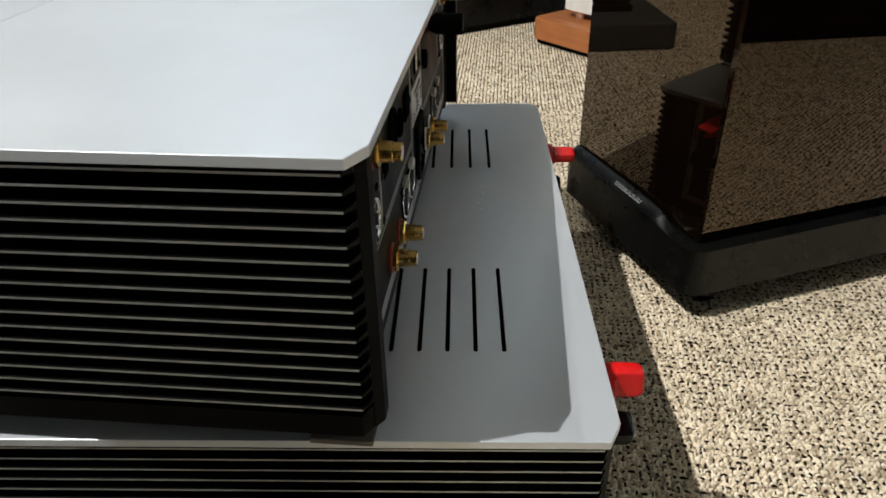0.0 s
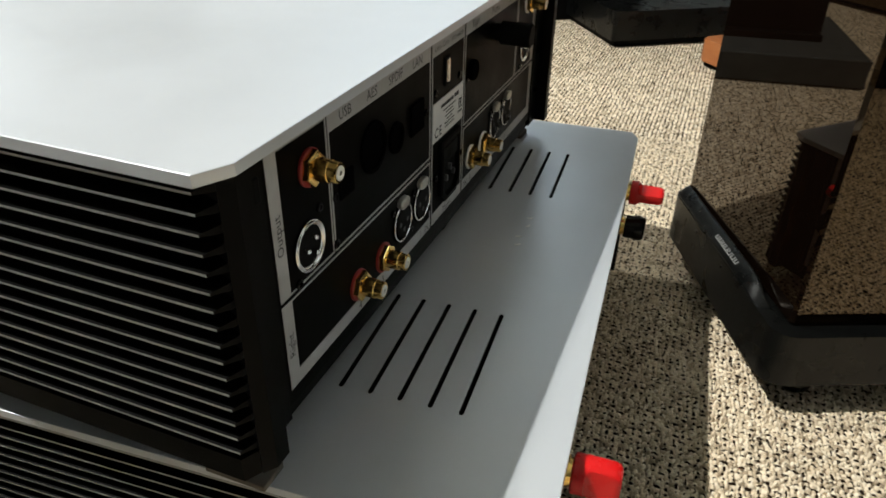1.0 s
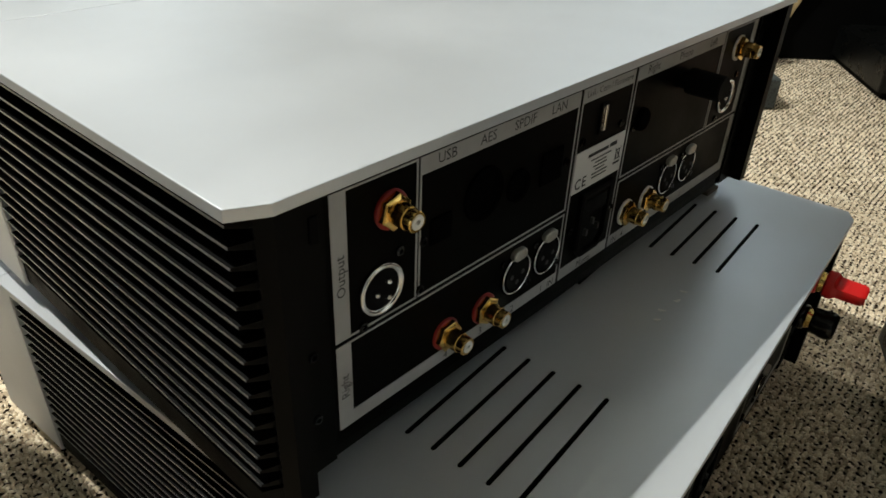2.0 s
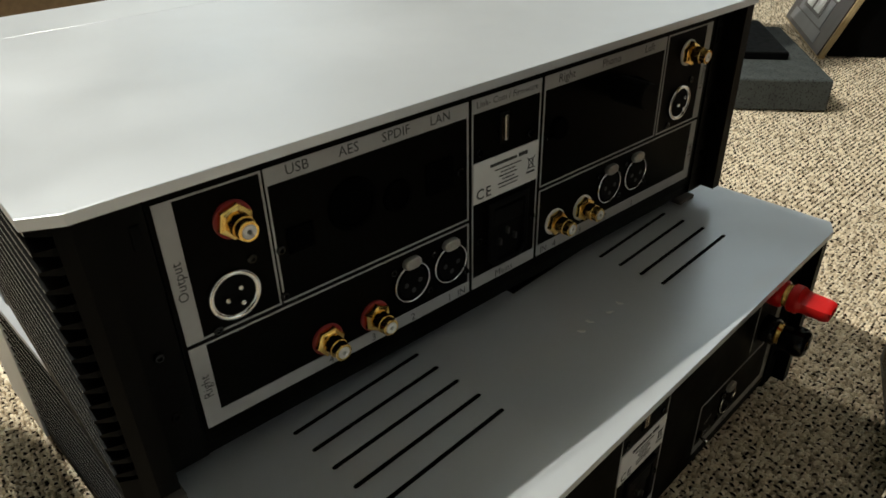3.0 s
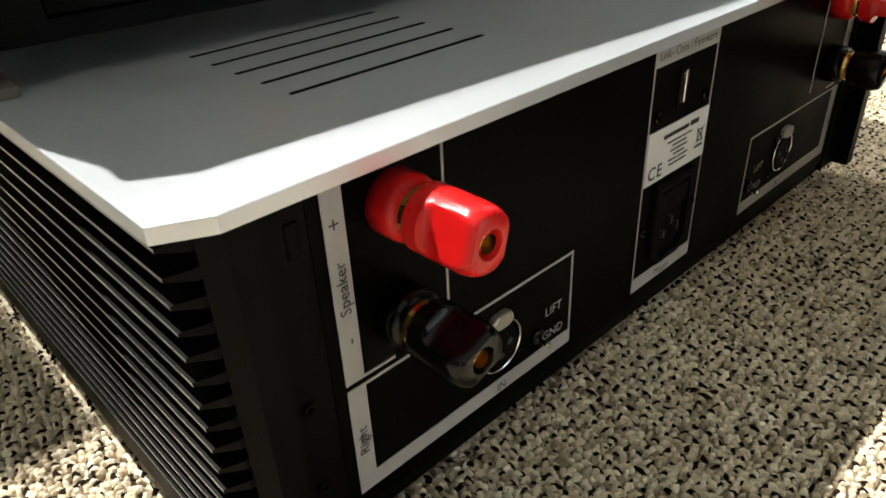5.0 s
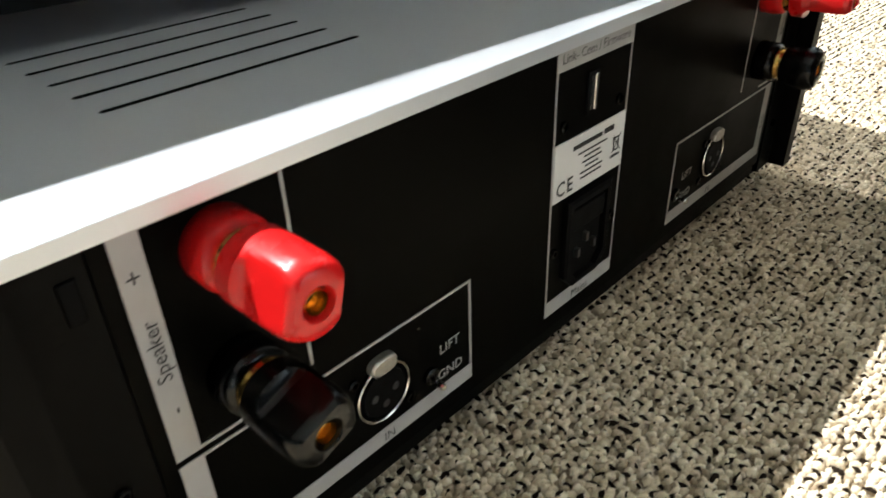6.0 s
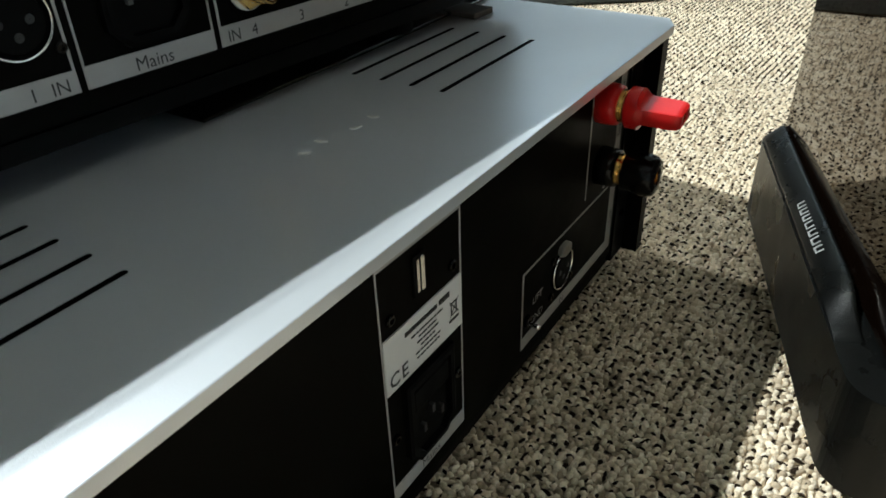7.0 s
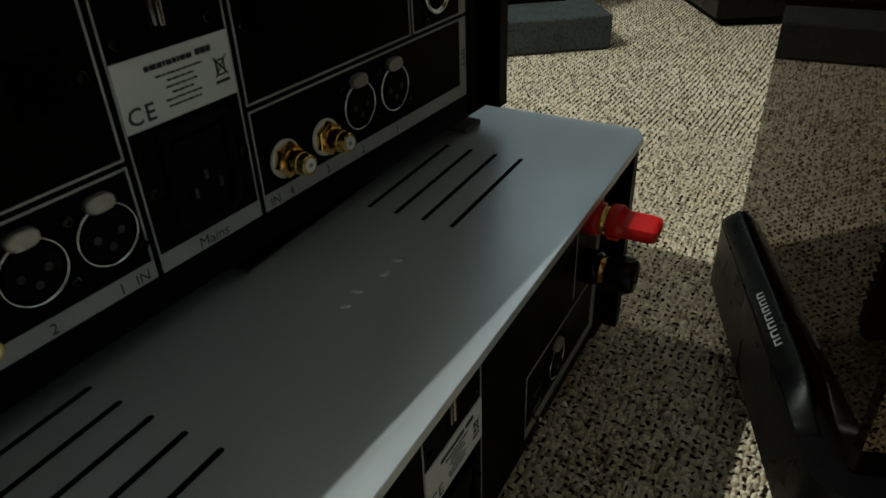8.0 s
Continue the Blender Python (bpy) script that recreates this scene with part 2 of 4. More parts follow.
# ---------------------------------------------------------------- the room
def structure(name, bm, material, label, category):
    ob = part(name, bm, material, None, label)
    return tagged(ob, category=category, kind="structure")


X0, X1, Y0, Y1, TOP = -3.0, 2.8, -2.4, 3.4, 2.45
structure("floor", boxed(X0, X1, Y0, Y1, -0.06, -0.0035), BACKING, "brown woven backing under the cream loop carpet", "floor")
structure("floor_carpet_west", boxed(X0, -1.345, Y0, Y1, -0.0034, -0.0006), CARPET, "cream flecked carpet beyond the loudspeakers", "carpet")
structure("floor_carpet_east", boxed(1.245, X1, Y0, Y1, -0.0034, -0.0006), CARPET, "cream flecked carpet beyond the loudspeakers", "carpet")
structure("floor_carpet_south", boxed(-1.345, 1.245, Y0, -0.495, -0.0034, -0.0006), CARPET, "cream flecked carpet beyond the loudspeakers", "carpet")
structure("floor_carpet_north", boxed(-1.345, 1.245, 2.095, Y1, -0.0034, -0.0006), CARPET, "cream flecked carpet beyond the loudspeakers", "carpet")
structure("ceiling", boxed(X0 - 0.1, X1 + 0.1, Y0 - 0.1, Y1 + 0.1, TOP, TOP + 0.1), CEIL, "plain white painted showroom ceiling", "ceiling")
structure("wall_north", boxed(X0 - 0.1, X1 + 0.1, Y1, Y1 + 0.1, -0.06, TOP), WALL, "plain taupe painted showroom wall", "wall")
structure("wall_south", boxed(X0 - 0.1, X1 + 0.1, Y0 - 0.1, Y0, -0.06, TOP), WALL, "plain taupe painted showroom wall", "wall")
structure("wall_east", boxed(X1, X1 + 0.1, Y0, Y1, -0.06, TOP), WALL, "plain taupe painted showroom wall", "wall")
structure("wall_west", boxed(X0 - 0.1, X0, Y0, Y1, -0.06, TOP), WALL, "plain taupe painted showroom wall", "wall")

# unseen block, added to keep the key lamp off the carpet beside the units
structure("shade_block", boxed(-0.66, -0.54, -1.4, -0.098, -0.06, 0.86), WALL, "plain taupe low block, added out of view to shade the carpet", "wall")

# ---------------------------------------------------------------- amplifier units
HALF = 0.2145      # half its width
CHX, CHY = 0.0062, 0.012   # cut corners of the top plate


def plate_mesh(x_back, x_front, cut, H, slots=()):
    """A flat plate with cut rear corners and long round-ended slots."""
    bm = bmesh.new()
    if cut:
        out = [(x_back, HALF), (x_back, -HALF), (x_front - CHX, -HALF), (x_front, -HALF + CHY), (x_front, HALF - CHY), (x_front - CHX, HALF)]
    else:
        out = [(x_back, HALF), (x_back, -HALF), (x_front, -HALF), (x_front, HALF)]
    loops = [out]
    for cx, y0, y1 in slots:
        r = 0.0012
        ring = []
        for i in range(7):
            a = math.pi * i / 6
            ring.append((cx + r * math.cos(a), y1 + r * math.sin(a)))
        for i in range(7):
            a = math.pi + math.pi * i / 6
            ring.append((cx + r * math.cos(a), y0 + r * math.sin(a)))
        loops.append(ring)
    edges = []
    for ring in loops:
        vs = [bm.verts.new((x, y, H)) for x, y in ring]
        edges += [bm.edges.new((vs[i], vs[(i + 1) % len(vs)])) for i in range(len(vs))]
    bmesh.ops.triangle_fill(bm, use_beauty=True, use_dissolve=False, edges=edges)
    made = bmesh.ops.extrude_face_region(bm, geom=list(bm.faces))
    for v in made["geom"]:
        if isinstance(v, bmesh.types.BMVert):
            v.co.z -= 0.0042
    # slot walls get the second, black material: shade inside the slots put into colour
    for q in bm.faces:
        q.normal_update()
        if slots and abs(q.normal.z) < 0.5 and all(abs(v.co.y) < HALF - 0.03 and v.co.x < x_front - 0.02 for v in q.verts) and all(v.co.x > x_back + 0.02 for v in q.verts):
            q.material_index = 1
    sharp = [e for e in bm.edges if len(e.link_faces) == 2 and e.calc_face_angle(0) > 0.3 and all(v.co.z > H - 0.0001 for v in e.verts)
             and max(abs(v.co.y) for v in e.verts) > HALF - CHY - 0.001]
    bmesh.ops.bevel(bm, geom=sharp, offset=0.00035, segments=2, affect="EDGES", profile=0.5)
    return bm


def fin_mesh(side, fin_end):
    """One cooling fin: a thin rib that thickens where the rear corner is cut."""
    bm = bmesh.new()
    pts = [(-fin_end, 0.2005, 0.00085), (-fin_end, 0.2132, 0.00052), (-0.0082, 0.2132, 0.00052),
           (-0.0052, 0.2075, 0.0014), (-0.0052, 0.2050, 0.0016), (-0.018, 0.2005, 0.0016)]
    lo = [bm.verts.new((x, side * y, -h)) for x, y, h in pts]
    hi = [bm.verts.new((x, side * y, h)) for x, y, h in pts]
    bm.faces.new(lo)
    bm.faces.new(hi)
    for i in range(6):
        j = (i + 1) % 6
        q = bm.faces.new((lo[i], lo[j], hi[j], hi[i]))
        q.material_index = 1 if i == 1 else 0
    return bm


def screw_mesh(y, z, x, r=0.0021):
    bm = lathed([(x - 0.001, r), (x + 0.0008, r), (x + 0.0012, r * 0.8), (x + 0.0012, r * 0.5), (x + 0.0003, r * 0.45), (x + 0.0003, 0)], seg=14, y=y, z=z)
    return bm


PX = -0.011        # plane of the rear panel


def pz(z):
    """Height of a mark or socket on the rear panel."""
    return 0.0794 + 0.99 * (z - 0.0794)


def marking(name, rects, parent, material=None, proud=0.0003, label=""):
    """Printed bars and lines on the rear panel: rectangles (y0, y1, z0, z1)."""
    bm = bmesh.new()
    for y0, y1, z0, z1 in rects:
        box(bm, PX - 0.0004, PX + proud, y0, y1, pz(z0), pz(z1))
    return part(name, bm, material or PRINT, parent, label)


def chassis(m, name, label, slots, H, fin_end, seam, DEEP, pads=(), foot_drop=0.0):
    """Finned chassis: H high; fins from the rear to fin_end, then a silver front block; the top is parted at seam."""
    unit = thing(name, m, label, "amplifier", "stacked amplifier units")
    top = part("top_plate", plate_mesh(-seam + 0.0002, 0.0, True, H, slots), SILVER, unit, "silver bead-blasted aluminium top plate with cut corners")
    # black that stands in for the shade on the slot walls
    top.data.materials.append(BLACK_ANO)
    part("front_top_plate", plate_mesh(-DEEP, -seam - 0.0002, False, H), SILVER, unit, "silver aluminium strip along the front of the top")
    part("front_panel", boxed(-DEEP, -fin_end - 0.0003, -HALF + 0.0005, HALF - 0.0005, 0.012, H - 0.0044, bevel=0.0008), SILVER, unit, "deep silver aluminium front block")
    part("bottom_plate", boxed(-fin_end, -0.013, -0.196, 0.196, 0.0125, 0.019), BLACK_ANO, unit)
    part("inner_cover", boxed(-fin_end, -0.022, -0.172, 0.172, 0.0195, H - 0.032), BLACK_MATT, unit)
    part("rear_panel", boxed(PX - 0.004, PX, -0.1765, 0.1765, 0.0205, H - 0.0046), PANEL, unit, "black lacquered rear panel with grey printing")
    for s in (-1, 1):
        sink = bmesh.new()
        box(sink, -fin_end, -0.0185, *sorted((s * 0.177, s * 0.2006)), 0.0192, H - 0.0046)
        flange = [(-0.0183, s * 0.2004), (-0.0050, s * 0.2062), (-0.0015, s * 0.2015), (-0.0015, s * 0.1935), (-0.0103, s * 0.1935), (-0.0103, s * 0.1772), (-0.0183, s * 0.1772)]
        prism(sink, flange if s > 0 else flange[::-1], 0.0145, H - 0.0046)
        # solid top and bottom rails of the sink
        for z0, z1 in ((0.0148, 0.0262), (H - 0.0058, H - 0.0046)):
            rail = [(-fin_end, s * 0.2004), (-fin_end, s * 0.2125), (-0.009, s * 0.2125), (-0.0052, s * 0.2055), (-0.0184, s * 0.2004)]
            prism(sink, rail if s > 0 else rail[::-1], z0, z1)
        sink_ob = part("heat_sink", sink, BLACK_ANO, unit, "black anodised heat sink with horizontal fins")
        first = part("fin", fin_mesh(s, fin_end), BLACK_ANO, sink_ob)
        first.data.materials.append(EDGE)
        first.location = (0, 0, 0.0306)
        for i in range(1, 16):
            f = new("fin", first.data)
            f.parent, f.location = sink_ob, (0, 0, 0.0306 + (H - 0.0374) / 15 * i)
        for z in (0.042, 0.072):
            part("screw", screw_mesh(s * 0.1855, z, -0.0103), BLACK_GLOSS, unit)
        part("slot_screw", boxed(-0.012, -0.0096, s * 0.1815 - 0.002, s * 0.1815 + 0.002, 0.117, 0.127, bevel=0.0006), BLACK_MATT, unit)
        for x in (-0.036 if s > 0 else -0.085, -DEEP + 0.04):
            f = lathed([(0.0022, 0.0), (0.0022, 0.0105), (0.0035, 0.0115), (0.0110, 0.0115), (0.0128, 0.0105), (0.0128, 0)], seg=24)
            bmesh.ops.rotate(f, verts=f.verts, cent=(0, 0, 0), matrix=Matrix.Rotation(radians(-90), 3, "Y"))
            part("foot", f, BLACK_MATT, unit, m=Matrix.Translation((x, s * 0.137, -foot_drop)))
    for x1, y0, y1 in pads:
        part("felt_pad", boxed(-0.036, x1, y0, y1, 0.0002, 0.0034, bevel=0.0006), PAD, unit, "grey-brown felt strip under the corner")
    return unit


# ---------------------------------------------------------------- sockets on the rear panels
def rca(unit, y, z, washer, turn=0.3):
    z = pz(z)
    s = part("rca_socket", lathed([(PX, 0.0048), (PX + 0.0095, 0.0046), (PX + 0.0095, 0.0044), (PX + 0.0098, 0.0042), (PX + 0.0131, 0.0041), (PX + 0.0134, 0.0038),
                                   (PX + 0.0134, 0.0030), (PX + 0.006, 0.0029)], seg=24, y=y, z=z), GOLD, unit, "gold-plated phono socket", smooth=False)
    part("washer", lathed([(PX, 0.0001), (PX, 0.0078), (PX + 0.0009, 0.0078), (PX + 0.0012, 0.0074), (PX + 0.0012, 0.005)], seg=28, y=y, z=z), washer, s)
    part("hex_nut", lathed([(PX + 0.0012, 0.0045), (PX + 0.0012, 0.0073), (PX + 0.0034, 0.0073), (PX + 0.0038, 0.0067), (PX + 0.0042, 0.005)], seg=6, y=y, z=z, angle=turn), GOLD, s)
    part("insulator", lathed([(PX + 0.0128, 0.00295), (PX + 0.0137, 0.0028), (PX + 0.0137, 0.0011), (PX + 0.010, 0.0011), (PX + 0.010, 0)], seg=18, y=y, z=z), WHITE_PL, s)
    return s


def xlr_male(unit, y, z):
    z = pz(z)
    s = part("xlr_output", lathed([(PX, 0.0001), (PX, 0.0110), (PX + 0.0008, 0.0110), (PX + 0.0012, 0.0106), (PX + 0.0012, 0.0088), (PX + 0.0004, 0.0086), (PX + 0.0004, 0)], seg=36, y=y, z=z),
             BLACK_MATT, unit, "three-pin output socket with a bright ring")
    part("ring", lathed([(PX + 0.0008, 0.0109), (PX + 0.0015, 0.0107), (PX + 0.0016, 0.0098), (PX + 0.0012, 0.0088), (PX + 0.0006, 0.0086)], seg=36, y=y, z=z), CHROME, s, smooth=True)
    for a in (60, 180, 300):
        part("pin", lathed([(PX + 0.0003, 0.0011), (PX + 0.0028, 0.0011), (PX + 0.0033, 0.0007), (PX + 0.0034, 0)], seg=10,
                           y=y + 0.0040 * math.cos(radians(a)), z=z + 0.0040 * math.sin(radians(a))), CHROME, s)
    for dy, dz in ((0.0095, 0.0125), (-0.0095, -0.0125)):
        part("screw", screw_mesh(y + dy, z + dz, PX), BLACK_GLOSS, s)
    return s


def xlr_female(unit, y, z):
    z = pz(z)
    s = part("xlr_input", lathed([(PX, 0.0001), (PX, 0.0112), (PX + 0.0009, 0.0110), (PX + 0.0009, 0.0001)], seg=36, y=y, z=z), RECESS, unit, "black three-hole input socket with a thin bright ring")
    part("ring", lathed([(PX + 0.0006, 0.0106), (PX + 0.0013, 0.0105), (PX + 0.0014, 0.0101), (PX + 0.0008, 0.0099)], seg=40, y=y, z=z), CHROME, s, smooth=True)
    part("face", lathed([(PX + 0.0008, 0.0085), (PX + 0.0014, 0.0083), (PX + 0.0014, 0.0001)], seg=30, y=y, z=z), BLACK_MATT, s)
    for a in (0, 180, 270):
        part("pin_hole", lathed([(PX + 0.0012, 0.0014), (PX + 0.0016, 0.0013), (PX + 0.0016, 0.0001)], seg=12,
                                y=y + 0.0042 * math.cos(radians(a)), z=z + 0.0042 * math.sin(radians(a))), INK, s)
    tab = bmesh.new()
    ring = [(0.0050 * math.copysign(abs(math.cos(t)) ** 0.7, math.cos(t)), 0.0029 * math.copysign(abs(math.sin(t)) ** 0.8, math.sin(t))) for t in [math.tau * k / 24 for k in range(24)]]
    loops = [[tab.verts.new((PX + x, y + a * g, z + 0.0112 + b * g)) for a, b in ring] for x, g in ((0.0, 1.0), (0.0021, 1.0), (0.0027, 0.92), (0.0029, 0.8))]
    for lo, hi in zip(loops, loops[1:]):
        for k in range(24):
            tab.faces.new((lo[k], lo[(k + 1) % 24], hi[(k + 1) % 24], hi[k]))
    tab.faces.new(loops[-1])
    part("release_tab", tab, TAB, s, "bright metal release tab")
    for dy, dz in ((-0.0105, 0.0095), (0.0105, -0.0095)):
        part("screw", screw_mesh(y + dy, z + dz, PX, 0.0018), BLACK_GLOSS, s)
    return s


def mains_inlet(unit, y, z):
    z = pz(z)
    bm = bmesh.new()
    w, h = 0.0145, 0.0195
    outer = [(-w, -h + 0.006), (-w + 0.006, -h), (w - 0.006, -h), (w, -h + 0.006), (w, h), (-w, h)]
    rings = []
    for inset, x in ((0.0, PX), (0.0, PX + 0.0024), (0.0012, PX + 0.003), (0.0032, PX + 0.003), (0.0034, PX + 0.0005)):
        rings.append([bm.verts.new((x, y + py * (1 - inset / w), z + pz * (1 - inset / h))) for py, pz in outer])
    for a, b in zip(rings, rings[1:]):
        for i in range(6):
            bm.faces.new((a[i], a[(i + 1) % 6], b[(i + 1) % 6], b[i]))
    bm.faces.new(rings[-1])
    s = part("mains_inlet", bm, BLACK_MATT, unit, "black mains inlet with a fuse drawer")
    part("fuse_drawer", boxed(PX, PX + 0.0024, y - 0.0105, y + 0.0105, z + 0.0055, z + 0.0145, bevel=0.0005), BLACK_MATT, s)
    for dy, dz in ((-0.0055, -0.0055), (0.0055, -0.0055), (0.0, -0.0005)):
        part("pin", boxed(PX + 0.0006, PX + 0.0026, y + dy - 0.0008, y + dy + 0.0008, z + dz - 0.0018, z + dz + 0.0018), PIN, s)
    for dy in (-0.0195, 0.0195):
        part("screw", screw_mesh(y + dy, z + 0.0, PX), BLACK_GLOSS, s)
    return s


def usb_port(unit, y, z):
    z = pz(z)
    s = part("usb_port", boxed(PX, PX + 0.0009, y - 0.0034, y + 0.0034, z - 0.0078, z + 0.0078, bevel=0.0003), BLACK_MATT, unit, "upright data port with a bright shell")
    part("shell", boxed(PX + 0.0004, PX + 0.0014, y + 0.0004, y + 0.0022, z - 0.0064, z + 0.0064, bevel=0.0003), CHROME, s)
    part("tongue", boxed(PX + 0.0004, PX + 0.0012, y - 0.0020, y - 0.0006, z - 0.0060, z + 0.0060), CHROME, s)
    for dy, dz in ((-0.016, -0.008), (0.019, -0.008)):
        part("screw", screw_mesh(y + dy, z + dz, PX), BLACK_GLOSS, s)
    return s


def type_label(unit, y0, y1, z0, z1):
    """The rating label: small print as bars, a bin sign and the two-letter mark."""
    z0, z1 = pz(z0), pz(z1)
    s = part("rating_label", boxed(PX - 0.0004, PX + 0.0006, y0, y1, z0, z1), LABEL, unit, "pale grey rating label with fine black print")
    mid = (y0 + y1) / 2 + 0.001
    bm = bmesh.new()
    # maker's line as short upright shapes, then five lines of small print
    y = mid - 0.0125
    for w in (0.0018, 0.0021, 0.002, 0.0008, 0.002, 0.0014, 0.0008, 0.0021, 0.002):
        box(bm, PX + 0.0004, PX + 0.0009, y, y + w, z1 - 0.0050, z1 - 0.0034)
        y += w + 0.0004
    y += 0.0012
    for w in (0.0018, 0.0018, 0.0018):
        box(bm, PX + 0.0004, PX + 0.0009, y, y + w, z1 - 0.0050, z1 - 0.0030)
        y += w + 0.0004
    part("maker_mark", bm, INK_GREY, s)
    bm = bmesh.new()
    for i, half in enumerate((0.0092, 0.0052, 0.0062, 0.0042, 0.0072, 0.0066)):
        zz = z1 - 0.0075 - 0.00205 * i
        y = mid - half
        k = 0
        while y < mid + half:
            w = (0.0022, 0.0014, 0.0029, 0.0018)[(k + i) % 4]
            box(bm, PX + 0.0004, PX + 0.00085, y, min(y + w, mid + half), zz - 0.0003, zz + 0.0003)
            y += w + 0.0005
            k += 1
    part("small_print", bm, INK_GREY, s)
    for letter, dy in (("C", 0.0040), ("E", 0.0096)):
        words("lettering", letter, 0.0080, y0 + dy, z0 + 0.0045, s, INK, x=PX + 0.0009, bold=0.00012)
    bm = bmesh.new()
    cy, cz = y1 - 0.0052, z0 + 0.0108
    for a in (-1, 1):
        vs = [(cy - 0.0030, cz - a * 0.0032), (cy - 0.0026, cz - a * 0.0036), (cy + 0.0030, cz + a * 0.0032), (cy + 0.0026, cz + a * 0.0036)]
        bm.faces.new([bm.verts.new((PX + 0.0009, p, q)) for p, q in vs])
    for a in (-1, 1):
        box(bm, PX + 0.0004, PX + 0.0008, cy + a * 0.0016 - 0.00025, cy + a * 0.0016 + 0.00025, cz - 0.0028, cz + 0.0018)
    box(bm, PX + 0.0004, PX + 0.0008, cy - 0.0022, cy + 0.0022, cz + 0.0018, cz + 0.0024)
    box(bm, PX + 0.0004, PX + 0.0008, cy - 0.0018, cy + 0.0018, cz - 0.0031, cz - 0.0026)
    box(bm, PX + 0.0004, PX + 0.0008, cy - 0.0030, cy + 0.0030, cz - 0.0056, cz - 0.0046)
    part("bin_sign", bm, INK, s)
    return s


def wing_post(unit, y, z, material, turn, name, label, tip, wing, taper=0.0):
    """A speaker terminal: collar, gold ring and a plastic cap that flattens into a wing."""
    z = pz(z)
    s = part(name, lathed([(PX, 0.0001), (PX, 0.0094), (PX + 0.0065, 0.0094), (PX + 0.0092, 0.0088), (PX + 0.0095, 0.0066)], seg=32, y=y, z=z), material, unit, label, smooth=True)
    part("gold_ring", lathed([(PX + 0.0085, 0.0074), (PX + 0.0100, 0.0074), (PX + 0.0112, 0.0072), (PX + 0.0112, 0.0065), (PX + 0.0140, 0.0063)], seg=28, y=y, z=z), GOLD, s)
    bm = bmesh.new()
    seg, rings = 48, []
    c, d = math.cos(turn), math.sin(turn)
    r, x0 = 0.0093, 0.0185
    # round skirt; from x0 on two flats are scooped out, which leaves a wing with a rounded tip and a plug hole
    prof = [(0.0128, 0.0072), (0.0128, r - 0.0008), (0.0136, r), (0.0165, r)] + [(x0 + 0.0004 * k, r) for k in range(9)]
    prof += [(tip - 0.0045, r * 0.985), (tip - 0.0030, r * 0.96), (tip - 0.0016, r * 0.91), (tip - 0.0007, r * 0.85), (tip, r * 0.74), (tip, 0.0040), (tip - 0.0008, 0.0036), (tip - 0.006, 0.0034)]
    for i, (x, a) in enumerate(prof):
        k = min(1.0, max(0.0, (x - x0) / 0.0032))
        b = r - (r - wing) * math.sqrt(max(0.0, 1 - (1 - k) ** 2))
        if tip - x < 0.0016:
            b -= 0.0010 * (1 - (tip - x) / 0.0016)
        ring = []
        for q in range(seg):
            t = math.tau * q / seg
            u, v = a * (1 - taper * k) * math.cos(t), min(b, max(-b, a * math.sin(t)))
            ring.append(bm.verts.new((PX + x, y + u * c - v * d, z + u * d + v * c)))
        rings.append(ring)
    for a, b in zip(rings, rings[1:]):
        for i in range(seg):
            bm.faces.new((a[i], a[(i + 1) % seg], b[(i + 1) % seg], b[i]))
    cap = part("wing_cap", bm, material, s, smooth=True)
    cap.data.set_sharp_from_angle(angle=radians(38))
    part("plug_hole", lathed([(PX + tip - 0.0052, 0.0), (PX + tip - 0.0052, 0.0028), (PX + tip - 0.0012, 0.0029), (PX + tip - 0.0008, 0.0026), (PX + tip - 0.0045, 0.0022)], seg=20, y=y, z=z), GOLD, cap)
    return s


